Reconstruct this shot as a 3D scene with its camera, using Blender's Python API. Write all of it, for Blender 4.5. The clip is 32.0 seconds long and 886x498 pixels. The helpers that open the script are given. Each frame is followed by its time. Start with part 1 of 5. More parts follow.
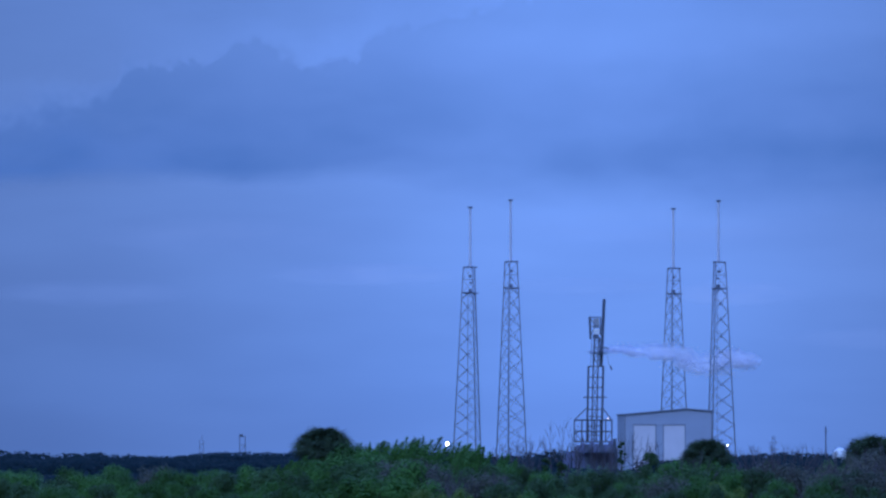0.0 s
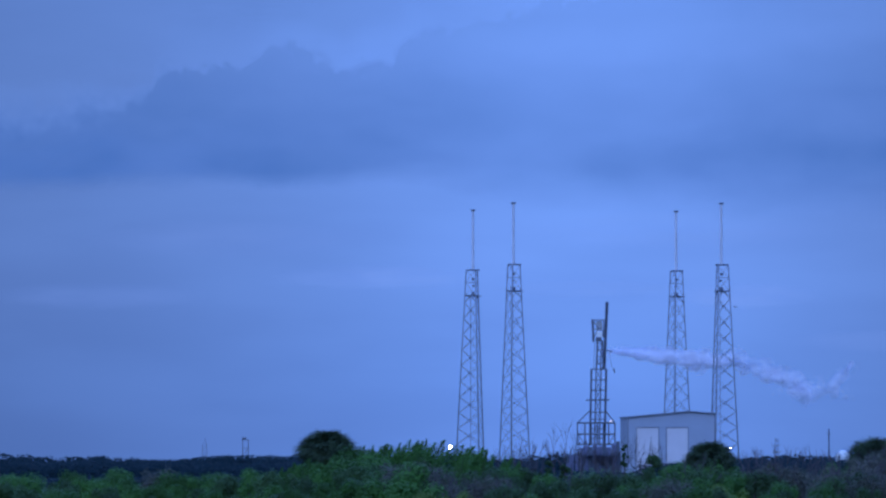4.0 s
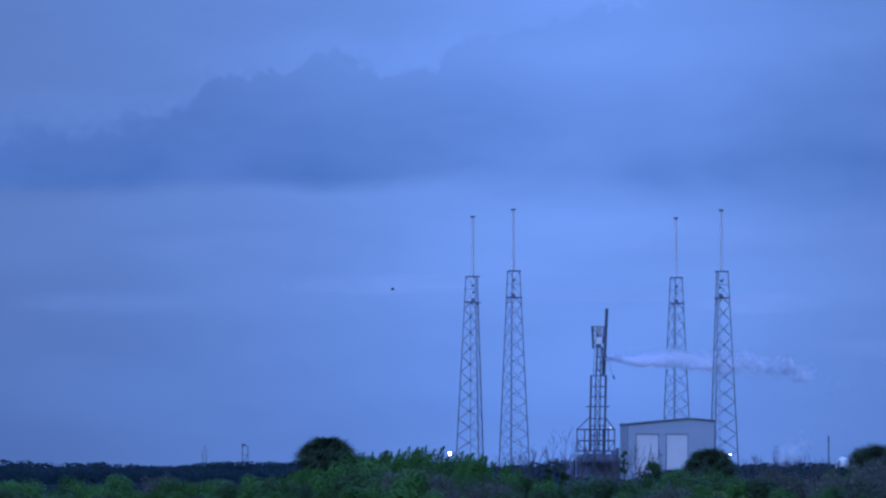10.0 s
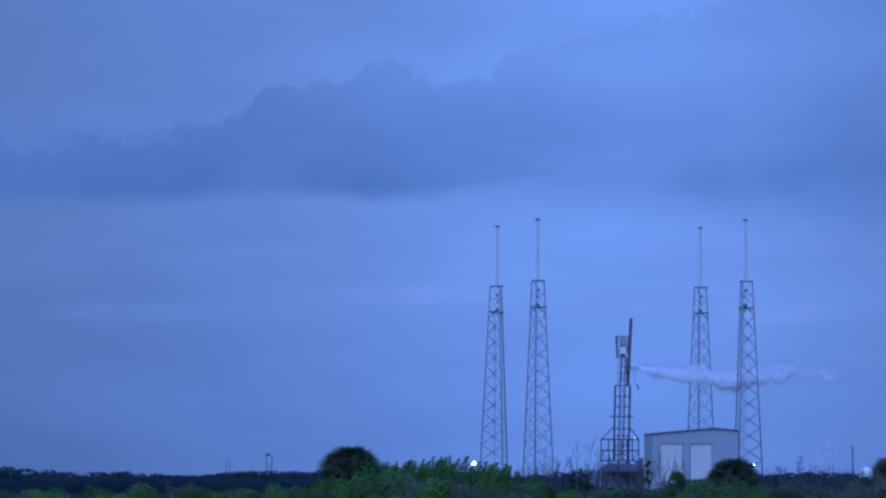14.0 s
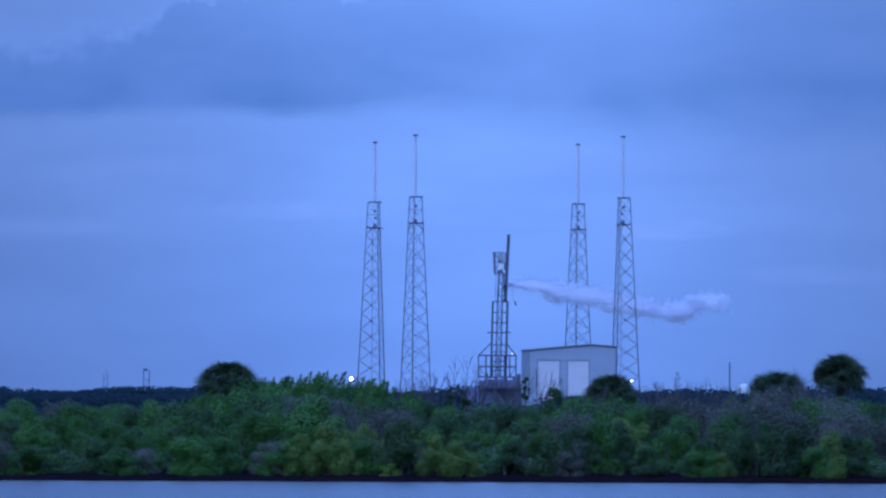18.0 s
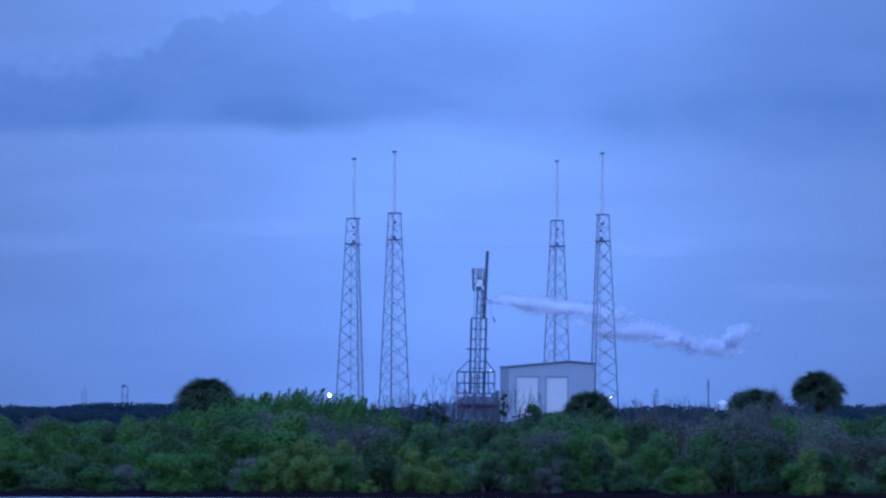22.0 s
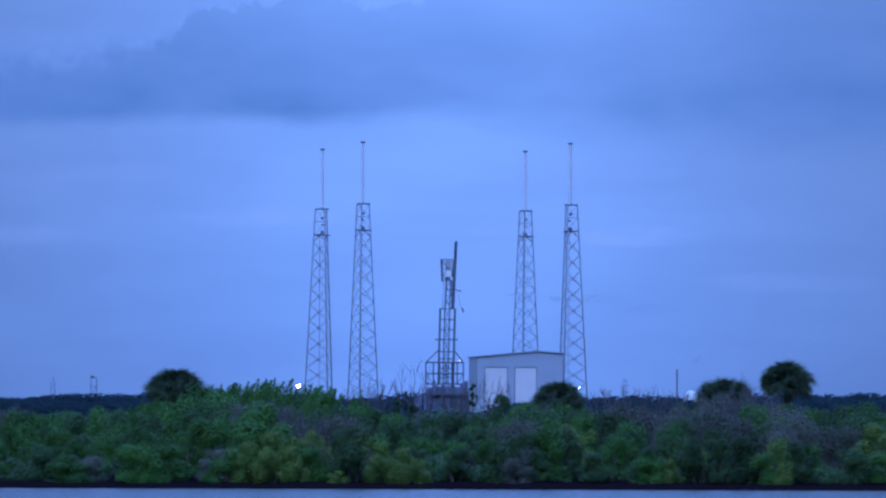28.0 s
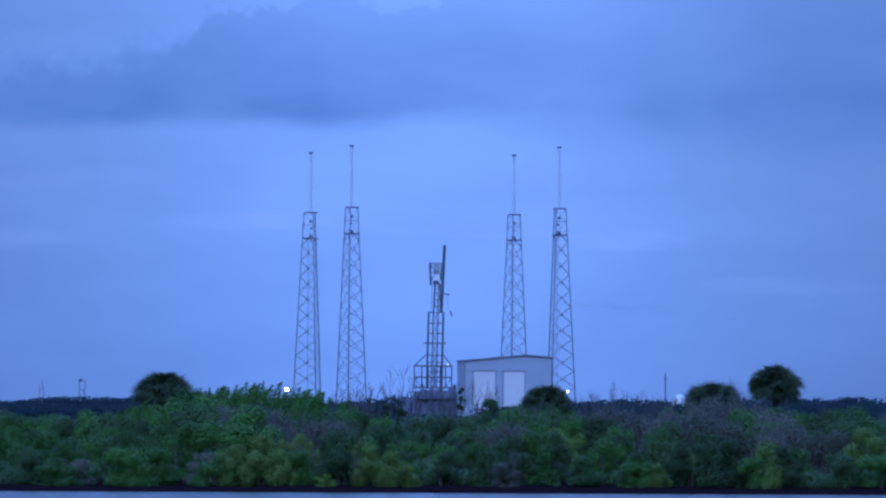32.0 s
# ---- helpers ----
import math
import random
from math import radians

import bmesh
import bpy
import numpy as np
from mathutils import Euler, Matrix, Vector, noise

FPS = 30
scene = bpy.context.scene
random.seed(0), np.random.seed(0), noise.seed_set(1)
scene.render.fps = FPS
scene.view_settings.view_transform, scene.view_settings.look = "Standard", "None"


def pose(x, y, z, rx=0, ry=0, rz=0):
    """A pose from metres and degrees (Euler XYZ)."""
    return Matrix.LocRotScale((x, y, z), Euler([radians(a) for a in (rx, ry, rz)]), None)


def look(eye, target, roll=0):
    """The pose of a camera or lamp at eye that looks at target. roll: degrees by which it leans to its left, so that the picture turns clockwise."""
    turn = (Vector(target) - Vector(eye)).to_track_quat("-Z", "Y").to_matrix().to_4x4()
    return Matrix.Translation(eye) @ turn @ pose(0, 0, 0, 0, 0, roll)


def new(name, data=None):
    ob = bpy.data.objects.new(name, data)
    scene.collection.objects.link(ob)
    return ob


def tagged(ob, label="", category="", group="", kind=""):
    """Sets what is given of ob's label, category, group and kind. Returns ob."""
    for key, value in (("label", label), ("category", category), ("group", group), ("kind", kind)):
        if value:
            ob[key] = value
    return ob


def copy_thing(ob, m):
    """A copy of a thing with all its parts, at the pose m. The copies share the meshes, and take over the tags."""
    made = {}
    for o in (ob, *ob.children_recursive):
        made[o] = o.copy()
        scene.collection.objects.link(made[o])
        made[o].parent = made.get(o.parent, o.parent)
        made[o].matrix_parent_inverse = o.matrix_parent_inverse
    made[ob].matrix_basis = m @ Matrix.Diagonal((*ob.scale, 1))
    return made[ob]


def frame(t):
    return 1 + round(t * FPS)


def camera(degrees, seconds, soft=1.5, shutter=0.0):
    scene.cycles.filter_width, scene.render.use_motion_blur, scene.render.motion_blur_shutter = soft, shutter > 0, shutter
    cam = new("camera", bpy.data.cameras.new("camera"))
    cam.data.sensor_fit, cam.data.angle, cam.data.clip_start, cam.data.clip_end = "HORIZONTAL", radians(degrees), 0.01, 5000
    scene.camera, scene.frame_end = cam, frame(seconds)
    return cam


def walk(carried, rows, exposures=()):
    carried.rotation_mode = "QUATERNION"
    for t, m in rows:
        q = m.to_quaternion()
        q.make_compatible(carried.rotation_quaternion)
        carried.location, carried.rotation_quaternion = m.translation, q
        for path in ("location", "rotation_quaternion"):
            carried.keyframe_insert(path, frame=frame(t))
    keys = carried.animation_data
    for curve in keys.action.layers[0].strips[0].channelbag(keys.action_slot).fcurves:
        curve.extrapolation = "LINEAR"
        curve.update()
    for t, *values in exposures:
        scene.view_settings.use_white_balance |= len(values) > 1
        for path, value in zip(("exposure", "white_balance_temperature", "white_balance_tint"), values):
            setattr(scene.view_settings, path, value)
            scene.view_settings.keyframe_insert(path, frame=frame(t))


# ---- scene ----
# A launch pad seen by a long lens across a lagoon at dusk. x right, y ahead, z up from the water.
EYE_Z = 5.2


def aim(yaw, pitch, roll):
    return pose(0, 0, EYE_Z, 90 + pitch, 0, yaw) @ pose(0, 0, 0, 0, 0, roll)


cam = camera(6.9, 32.0, soft=2.45)
walk(cam, [
    (0.0, aim(0.8434, 1.6459, 0.056)),
    (0.5, aim(0.8787, 1.6380, 0.102)),
    (1.0, aim(0.8645, 1.6387, 0.018)),
    (1.5, aim(0.8715, 1.6477, 0.003)),
    (2.0, aim(0.8711, 1.6515, 0.051)),
    (2.5, aim(0.8705, 1.6591, -0.074)),
    (3.0, aim(0.8679, 1.6591, 0.039)),
    (3.5, aim(0.8684, 1.6659, 0.011)),
    (5.5, aim(0.8632, 1.6715, -0.028)),
    (6.0, aim(0.8568, 1.6723, 0.044)),
    (6.5, aim(0.8512, 1.6662, 0.043)),
    (7.0, aim(0.8519, 1.6860, 0.063)),
    (7.5, aim(0.8507, 1.6880, 0.041)),
    (8.0, aim(0.8441, 1.6763, -0.018)),
    (8.5, aim(0.8481, 1.6987, -0.009)),
    (9.0, aim(0.8509, 1.6856, 0.085)),
    (9.5, aim(0.8515, 1.7032, -0.012)),
    (10.0, aim(0.8641, 1.7191, 0.037)),
    (10.5, aim(0.9325, 1.7653, 0.106)),
    (11.0, aim(1.0357, 1.7926, 0.160)),
    (11.5, aim(1.0602, 1.7932, 0.113)),
    (12.0, aim(1.0724, 1.7953, 0.163)),
    (12.5, aim(1.0569, 1.7979, 0.127)),
    (13.0, aim(1.0581, 1.7978, 0.131)),
    (13.5, aim(1.0602, 1.7932, 0.113)),
    (15.5, aim(1.0444, 1.7984, 0.105)),
    (15.7, aim(1.0364, 1.8038, 0.160)),
    (15.9, aim(0.9303, 1.8575, 0.214)),
    (16.0, aim(0.8620, 1.8829, 0.241)),
    (16.2, aim(0.5600, 1.9327, 0.250)),
    (16.4, aim(0.4758, 1.8656, 0.259)),
    (16.5, aim(0.5017, 1.8469, 0.263)),
    (16.7, aim(0.5187, 1.7993, 0.316)),
    (16.9, aim(0.3835, 1.6843, 0.368)),
    (17.0, aim(0.2516, 1.6275, 0.394)),
    (17.2, aim(0.1435, 1.5294, 0.355)),
    (17.4, aim(0.1260, 1.4179, 0.315)),
    (17.5, aim(0.1161, 1.3637, 0.295)),
    (17.7, aim(0.1033, 1.2683, 0.270)),
    (17.9, aim(0.0948, 1.1838, 0.245)),
    (18.0, aim(0.0983, 1.1411, 0.232)),
    (18.2, aim(0.0971, 1.1016, 0.295)),
    (18.4, aim(0.0848, 1.3174, 0.357)),
    (18.5, aim(0.0819, 1.3121, 0.388)),
    (18.7, aim(0.0652, 1.2468, 0.353)),
    (19.0, aim(0.0637, 1.1470, 0.301)),
    (19.2, aim(0.0574, 1.1666, 0.313)),
    (19.5, aim(0.0690, 1.2164, 0.332)),
    (19.7, aim(0.0543, 1.1413, 0.344)),
    (19.9, aim(0.0400, 1.0966, 0.355)),
    (20.0, aim(0.0341, 1.1355, 0.361)),
    (20.2, aim(0.0187, 1.1825, 0.394)),
    (20.5, aim(0.0136, 1.2133, 0.442)),
    (20.7, aim(0.0080, 1.2079, 0.397)),
    (21.0, aim(0.0000, 1.1410, 0.330)),
    (21.2, aim(-0.0034, 1.1139, 0.323)),
    (21.5, aim(-0.0055, 1.1349, 0.313)),
    (21.7, aim(-0.0234, 1.1679, 0.305)),
    (21.9, aim(-0.0386, 1.2504, 0.297)),
    (22.0, aim(-0.0666, 1.2702, 0.293)),
    (22.2, aim(-0.1423, 1.3143, 0.315)),
    (22.4, aim(-0.1931, 1.3631, 0.338)),
    (22.5, aim(-0.2078, 1.3804, 0.349)),
    (22.7, aim(-0.1975, 1.3508, 0.332)),
    (22.9, aim(-0.1938, 1.2835, 0.315)),
    (23.0, aim(-0.2009, 1.2844, 0.307)),
    (23.2, aim(-0.2161, 1.3682, 0.300)),
    (23.4, aim(-0.2183, 1.3155, 0.292)),
    (23.5, aim(-0.2218, 1.2575, 0.289)),
    (23.7, aim(-0.2273, 1.2068, 0.288)),
    (24.0, aim(-0.2288, 1.2238, 0.288)),
    (24.2, aim(-0.2425, 1.2388, 0.268)),
    (24.5, aim(-0.2200, 1.2576, 0.238)),
    (24.7, aim(-0.2082, 1.2556, 0.320)),
    (24.9, aim(-0.2160, 1.2424, 0.403)),
    (25.0, aim(-0.2617, 1.4398, 0.444)),
    (25.2, aim(-0.2302, 1.3008, 0.382)),
    (25.4, aim(-0.2378, 1.2291, 0.319)),
    (25.5, aim(-0.2675, 1.2431, 0.288)),
    (27.5, aim(-0.2410, 1.1565, 0.243)),
    (27.7, aim(-0.3281, 1.1567, 0.225)),
    (28.0, aim(-0.3119, 1.1972, 0.198)),
    (28.2, aim(-0.3172, 1.1990, 0.185)),
    (28.5, aim(-0.3316, 1.2328, 0.166)),
    (28.7, aim(-0.3255, 1.2491, 0.210)),
    (29.0, aim(-0.3205, 1.2653, 0.275)),
    (29.2, aim(-0.2678, 1.1856, 0.279)),
    (29.4, aim(-0.2996, 1.1551, 0.283)),
    (29.5, aim(-0.3232, 1.1574, 0.285)),
    (29.7, aim(-0.3147, 1.1630, 0.292)),
    (29.9, aim(-0.3233, 1.3441, 0.299)),
    (30.0, aim(-0.3273, 1.3394, 0.303)),
    (30.2, aim(-0.3026, 1.1905, 0.275)),
    (30.4, aim(-0.3242, 1.2297, 0.248)),
    (30.5, aim(-0.3604, 1.3057, 0.234)),
    (30.7, aim(-0.3628, 1.4234, 0.240)),
    (30.9, aim(-0.3689, 1.2185, 0.247)),
    (31.0, aim(-0.3519, 1.2255, 0.250)),
    (31.2, aim(-0.3824, 1.2085, 0.290)),
    (31.4, aim(-0.4072, 1.2063, 0.331)),
    (31.5, aim(-0.4161, 1.2111, 0.351)),
    (31.7, aim(-0.4106, 1.1944, 0.317)),
    (32.0, aim(-0.4013, 1.2257, 0.266)),
], exposures=[(0.0, 0.05), (6.0, 0.04), (11.0, 0.0), (13.0, -0.03), (16.0, -0.02), (18.0, 0.25), (25.0, 0.3), (32.0, 0.3)])

# ---- world, sun ----
world = bpy.data.worlds.new("dusk_sky")
scene.world = world
world.use_nodes = True
wt = world.node_tree
wt.nodes.clear()


def wnode(kind, **values):
    n = wt.nodes.new(kind)
    for k, v in values.items():
        n.inputs[k].default_value = v
    return n


def math_node(tree, op, a, b=None, clamp=False):
    n = tree.nodes.new("ShaderNodeMath")
    n.operation, n.use_clamp = op, clamp
    for i, v in enumerate((a, b)):
        if v is None:
            continue
        if isinstance(v, (int, float)):
            n.inputs[i].default_value = v
        else:
            tree.links.new(v, n.inputs[i])
    return n.outputs[0]


def ramp_node(tree, fac, stops, ease="EASE"):
    n = tree.nodes.new("ShaderNodeValToRGB")
    n.color_ramp.interpolation = ease
    els = n.color_ramp.elements
    while len(els) < len(stops):
        els.new(0.5)
    for e, (p, c) in zip(els, stops):
        e.position = p
        e.color = (*c, 1) if len(c) == 3 else c
    tree.links.new(fac, n.inputs[0])
    return n.outputs[0]


def mix_node(tree, fac, a, b, blend="MIX"):
    n = tree.nodes.new("ShaderNodeMix")
    n.data_type, n.blend_type = "RGBA", blend
    for i, v in ((0, fac), (6, a), (7, b)):
        if isinstance(v, (int, float)):
            n.inputs[i].default_value = v
        elif isinstance(v, tuple):
            n.inputs[i].default_value = (*v, 1)
        else:
            tree.links.new(v, n.inputs[i])
    return n.outputs[2]


def smooth_step(t, value, lo, hi):
    n = t.nodes.new("ShaderNodeMapRange")
    n.interpolation_type = "SMOOTHSTEP"
    for i, v in ((0, value), (1, lo), (2, hi)):
        if isinstance(v, (int, float)):
            n.inputs[i].default_value = v
        else:
            t.links.new(v, n.inputs[i])
    return n.outputs[0]


sky = wt.nodes.new("ShaderNodeTexSky")
sky.sky_type, sky.sun_disc = "NISHITA", False
sky.sun_elevation, sky.sun_rotation = radians(33), radians(202)
coord = wt.nodes.new("ShaderNodeTexCoord")
sep = wt.nodes.new("ShaderNodeSeparateXYZ")
wt.links.new(coord.outputs["Generated"], sep.inputs[0])
high = math_node(wt, "MULTIPLY", sep.outputs[2], 8.0, True)
# overcast dusk: paler over the horizon, even blue above
tone = ramp_node(wt, high, [(0.0, (0.101, 0.232, 0.71)), (0.10, (0.108, 0.252, 0.765)), (0.24, (0.122, 0.274, 0.815)),
                            (0.32, (0.120, 0.270, 0.805)), (0.5, (0.126, 0.279, 0.83)), (1.0, (0.14, 0.29, 0.83))])
# lens vignetting put into the sky colour: brightest straight ahead, softly dimmer to both sides
side = math_node(wt, "ADD", sep.outputs[0], -0.004)
side = math_node(wt, "MULTIPLY", side, 20.0)
side = math_node(wt, "POWER", math_node(wt, "ABSOLUTE", side), 2.0)
side = math_node(wt, "DIVIDE", 0.60, math_node(wt, "ADD", side, 1.0))
side = math_node(wt, "ADD", side, 0.475)
tone = mix_node(wt, 1.0, tone, side, "MULTIPLY")
nmap = wnode("ShaderNodeMapping", Scale=(26.0, 26.0, 110.0))
wt.links.new(coord.outputs["Generated"], nmap.inputs[0])
veil = wnode("ShaderNodeTexNoise", Scale=1.0, Detail=4.0, Roughness=0.45)
wt.links.new(nmap.outputs[0], veil.inputs[0])
veil = ramp_node(wt, veil.outputs[0], [(0.3, (0.93, 0.94, 0.95)), (0.7, (1.05, 1.04, 1.03))])
tone = mix_node(wt, 1.0, tone, veil, "MULTIPLY")
# an overcast sky is brighter overhead than over the horizon
crown = math_node(wt, "ADD", math_node(wt, "MULTIPLY", smooth_step(wt, sep.outputs[2], 0.12, 0.9), 3.2), 1.0)
tone = mix_node(wt, 1.0, tone, crown, "MULTIPLY")
tone = mix_node(wt, 0.004, tone, sky.outputs[0], "ADD")
back = wnode("ShaderNodeBackground", Strength=1.0)
wt.links.new(tone, back.inputs[0])
wout = wt.nodes.new("ShaderNodeOutputWorld")
wt.links.new(back.outputs[0], wout.inputs[0])

sun = new("sun", bpy.data.lights.new("sun", "SUN"))
sun.data.energy, sun.data.angle, sun.data.color = 1.6, radians(30), (0.33, 0.52, 1.0)
sun.matrix_world = look((-200, -500, 350), (0, 0, 0))


# ---- materials ----
def material(name, base, rough=0.7, metal=0.0, other=None, scale=1.0, fine=12.0, bump=0.0, spread=0.0, islands=0.0, through_light=0.0, coord_kind="Object"):
    """Two colours mixed by a broad and a fine noise, with relief, spread by object and by island."""
    m = bpy.data.materials.new(name)
    m.use_nodes = True
    t = m.node_tree
    bsdf = t.nodes["Principled BSDF"]
    bsdf.inputs["Roughness"].default_value = rough
    bsdf.inputs["Metallic"].default_value = metal
    other = other or tuple(c * 0.72 for c in base)
    tc = t.nodes.new("ShaderNodeTexCoord")
    big = t.nodes.new("ShaderNodeTexNoise")
    big.inputs["Scale"].default_value, big.inputs["Detail"].default_value = scale, 3
    small = t.nodes.new("ShaderNodeTexNoise")
    small.inputs["Scale"].default_value, small.inputs["Detail"].default_value = fine, 4
    for n in (big, small):
        t.links.new(tc.outputs[coord_kind], n.inputs["Vector"])
    f = math_node(t, "ADD", math_node(t, "MULTIPLY", big.outputs[0], 0.65), math_node(t, "MULTIPLY", small.outputs[0], 0.35))
    f = ramp_node(t, f, [(0.36, (0, 0, 0)), (0.64, (1, 1, 1))], "LINEAR")
    col = mix_node(t, f, base, other)
    if spread or islands:
        amount = 1.0
        if spread:
            info = t.nodes.new("ShaderNodeObjectInfo")
            amount = math_node(t, "ADD", math_node(t, "MULTIPLY", info.outputs["Random"], spread), 1 - spread / 2)
        if islands:
            geo = t.nodes.new("ShaderNodeNewGeometry")
            isl = math_node(t, "ADD", math_node(t, "MULTIPLY", geo.outputs["Random Per Island"], islands), 1 - islands / 2)
            amount = isl if amount == 1.0 else math_node(t, "MULTIPLY", amount, isl)
        col = mix_node(t, 1.0, col, amount, "MULTIPLY")
    t.links.new(col, bsdf.inputs["Base Color"])
    if bump:
        b = t.nodes.new("ShaderNodeBump")
        b.inputs["Strength"].default_value, b.inputs["Distance"].default_value = bump, 0.02
        t.links.new(small.outputs[0], b.inputs["Height"])
        t.links.new(b.outputs[0], bsdf.inputs["Normal"])
    if through_light:
        tr = t.nodes.new("ShaderNodeBsdfTranslucent")
        t.links.new(col, tr.inputs[0])
        mx = t.nodes.new("ShaderNodeMixShader")
        mx.inputs[0].default_value = through_light
        t.links.new(bsdf.outputs[0], mx.inputs[1])
        t.links.new(tr.outputs[0], mx.inputs[2])
        t.links.new(mx.outputs[0], t.nodes["Material Output"].inputs[0])
    if through_light:
        bsdf.inputs["Specular IOR Level"].default_value = 0.20
    if rough >= 0.9:
        bsdf.inputs["Specular IOR Level"].default_value = 0.1
    return m


def glowing(name, colour, strength):
    m = bpy.data.materials.new(name)
    m.use_nodes = True
    t = m.node_tree
    t.nodes.clear()
    e = t.nodes.new("ShaderNodeEmission")
    e.inputs[0].default_value, e.inputs[1].default_value = (*colour, 1), strength
    o = t.nodes.new("ShaderNodeOutputMaterial")
    t.links.new(e.outputs[0], o.inputs[0])
    return m


# the next two steels have a bluish lift in their colours, in place of haze
STEEL = material("hazed_galvanised_steel", (0.19, 0.215, 0.27), 0.55, 0.2, (0.13, 0.145, 0.18), 0.3, 6)
DARK_STEEL = material("hazed_weathered_dark_steel", (0.115, 0.135, 0.18), 0.6, 0.1, (0.08, 0.094, 0.13), 0.25, 5)
PALE_STEEL = material("pale_painted_steel", (0.45, 0.46, 0.48), 0.5, 0.0, (0.34, 0.35, 0.37), 0.3, 5)
# mount concrete: its blue cast is distance haze mixed into the base colour
HAZED_CONCRETE = material("haze_blue_concrete", (0.18, 0.195, 0.31), 0.85, 0.0, (0.13, 0.14, 0.23), 0.2, 3)
MAST = material("mast_paint", (0.66, 0.65, 0.72), 0.8, 0.0, (0.60, 0.59, 0.65), 0.5, 5)
CLADDING = material("grey_wall_cladding", (0.36, 0.40, 0.49), 0.6, 0.0, (0.325, 0.36, 0.44), 0.12, 2.0)
DOORWHITE = material("white_door_paint", (0.68, 0.64, 0.68), 0.55, 0.0, (0.62, 0.585, 0.62), 0.15, 2.0)
TRIM = material("dark_trim", (0.23, 0.245, 0.29), 0.6)
WHITE = material("white_tank_paint", (0.8, 0.8, 0.8), 0.5, 0.0, (0.7, 0.7, 0.7), 0.2, 3)
LAMPGLOW = glowing("floodlight_glow", (1.0, 0.97, 0.92), 22.0)
SMALLGLOW = glowing("work_light_glow", (1.0, 0.9, 0.95), 1.5)
BARK = material("grey_bark", (0.10, 0.08, 0.07), 0.9, 0.0, (0.055, 0.045, 0.04), 2.0, 14, 0.5)
TWIG = material("bare_twigs", (0.12, 0.10, 0.11), 0.9, 0.0, (0.075, 0.066, 0.072), 2.0, 14, 0, 0.3)
LEAF_GREEN = material("mangrove_leaf", (0.076, 0.188, 0.036), 0.55, 0.0, (0.056, 0.148, 0.030), 0.5, 3, 0, 0.65, 0.15, 0.42)
LEAF_YELLOW = material("yellowish_leaf", (0.160, 0.245, 0.050), 0.55, 0.0, (0.124, 0.198, 0.042), 0.5, 3, 0, 0.35, 0.15, 0.42)
LEAF_GREY = material("grey_green_leaf", (0.158, 0.156, 0.114), 0.6, 0.0, (0.112, 0.114, 0.086), 0.5, 3, 0, 0.6, 0.15, 0.42)
LEAF_DARK = material("dark_leaf", (0.062, 0.120, 0.040), 0.55, 0.0, (0.046, 0.092, 0.033), 0.5, 3, 0, 0.65, 0.15, 0.42)
FROND = material("palm_frond", (0.054, 0.088, 0.042), 0.5, 0.0, (0.038, 0.062, 0.032), 0.8, 5, 0, 0.5, 0.6, 0.2)
DEADFROND = material("dead_palm_frond", (0.20, 0.145, 0.09), 0.8, 0.0, (0.13, 0.10, 0.065), 0.8, 5, 0, 0.4, 0.5, 0.15)
# far foliage: the bluish tint paints the haze of distance into the leaf colour
HAZED_LEAF = material("hazed_far_leaf", (0.009, 0.024, 0.030), 0.7, 0.0, (0.007, 0.020, 0.025), 0.05, 0.5, 0, 0, 0.12, 0.15)
HAZED_LEAF.node_tree.nodes["Principled BSDF"].inputs["Specular IOR Level"].default_value = 0.05
STEAM = material("steam", (0.86, 0.85, 0.95), 1.0, 0.0, (0.83, 0.82, 0.92), 0.3, 2, 0, 0, 0, 0.24)
SOIL = material("sandy_grassy_soil", (0.11, 0.105, 0.07), 0.95, 0.0, (0.06, 0.075, 0.04), 0.02, 0.6, 0.4)
# dark shore mud, taken near black to include the shade below the mangroves
MUD = material("shade_dark_mud", (0.015, 0.009, 0.012), 1.0, 0.0, (0.008, 0.005, 0.007), 0.5, 4, 0.5)
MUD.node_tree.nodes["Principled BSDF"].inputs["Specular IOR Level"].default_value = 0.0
FEATHER = material("dark_feathers", (0.11, 0.108, 0.11), 0.8, 0.0, (0.06, 0.06, 0.064), 4, 20)
HOSE = material("black_hose", (0.06, 0.06, 0.065), 0.6)

# lagoon water: a mirror roughened by small ripples
WATER = bpy.data.materials.new("lagoon_water")
WATER.use_nodes = True
t_w = WATER.node_tree
b_w = t_w.nodes["Principled BSDF"]
b_w.inputs["Base Color"].default_value = (0.03, 0.045, 0.05, 1)
b_w.inputs["Roughness"].default_value = 0.22
b_w.inputs["IOR"].default_value = 1.33
tc_w = t_w.nodes.new("ShaderNodeTexCoord")
mp_w = t_w.nodes.new("ShaderNodeMapping")
mp_w.inputs["Scale"].default_value = (0.9, 2.2, 1)
t_w.links.new(tc_w.outputs["Object"], mp_w.inputs[0])
n_w = t_w.nodes.new("ShaderNodeTexNoise")
n_w.inputs["Scale"].default_value, n_w.inputs["Detail"].default_value = 1.0, 5
t_w.links.new(mp_w.outputs[0], n_w.inputs[0])
bump_w = t_w.nodes.new("ShaderNodeBump")
bump_w.inputs["Strength"].default_value, bump_w.inputs["Distance"].default_value = 0.8, 0.12
t_w.links.new(n_w.outputs[0], bump_w.inputs["Height"])
t_w.links.new(bump_w.outputs[0], b_w.inputs["Normal"])


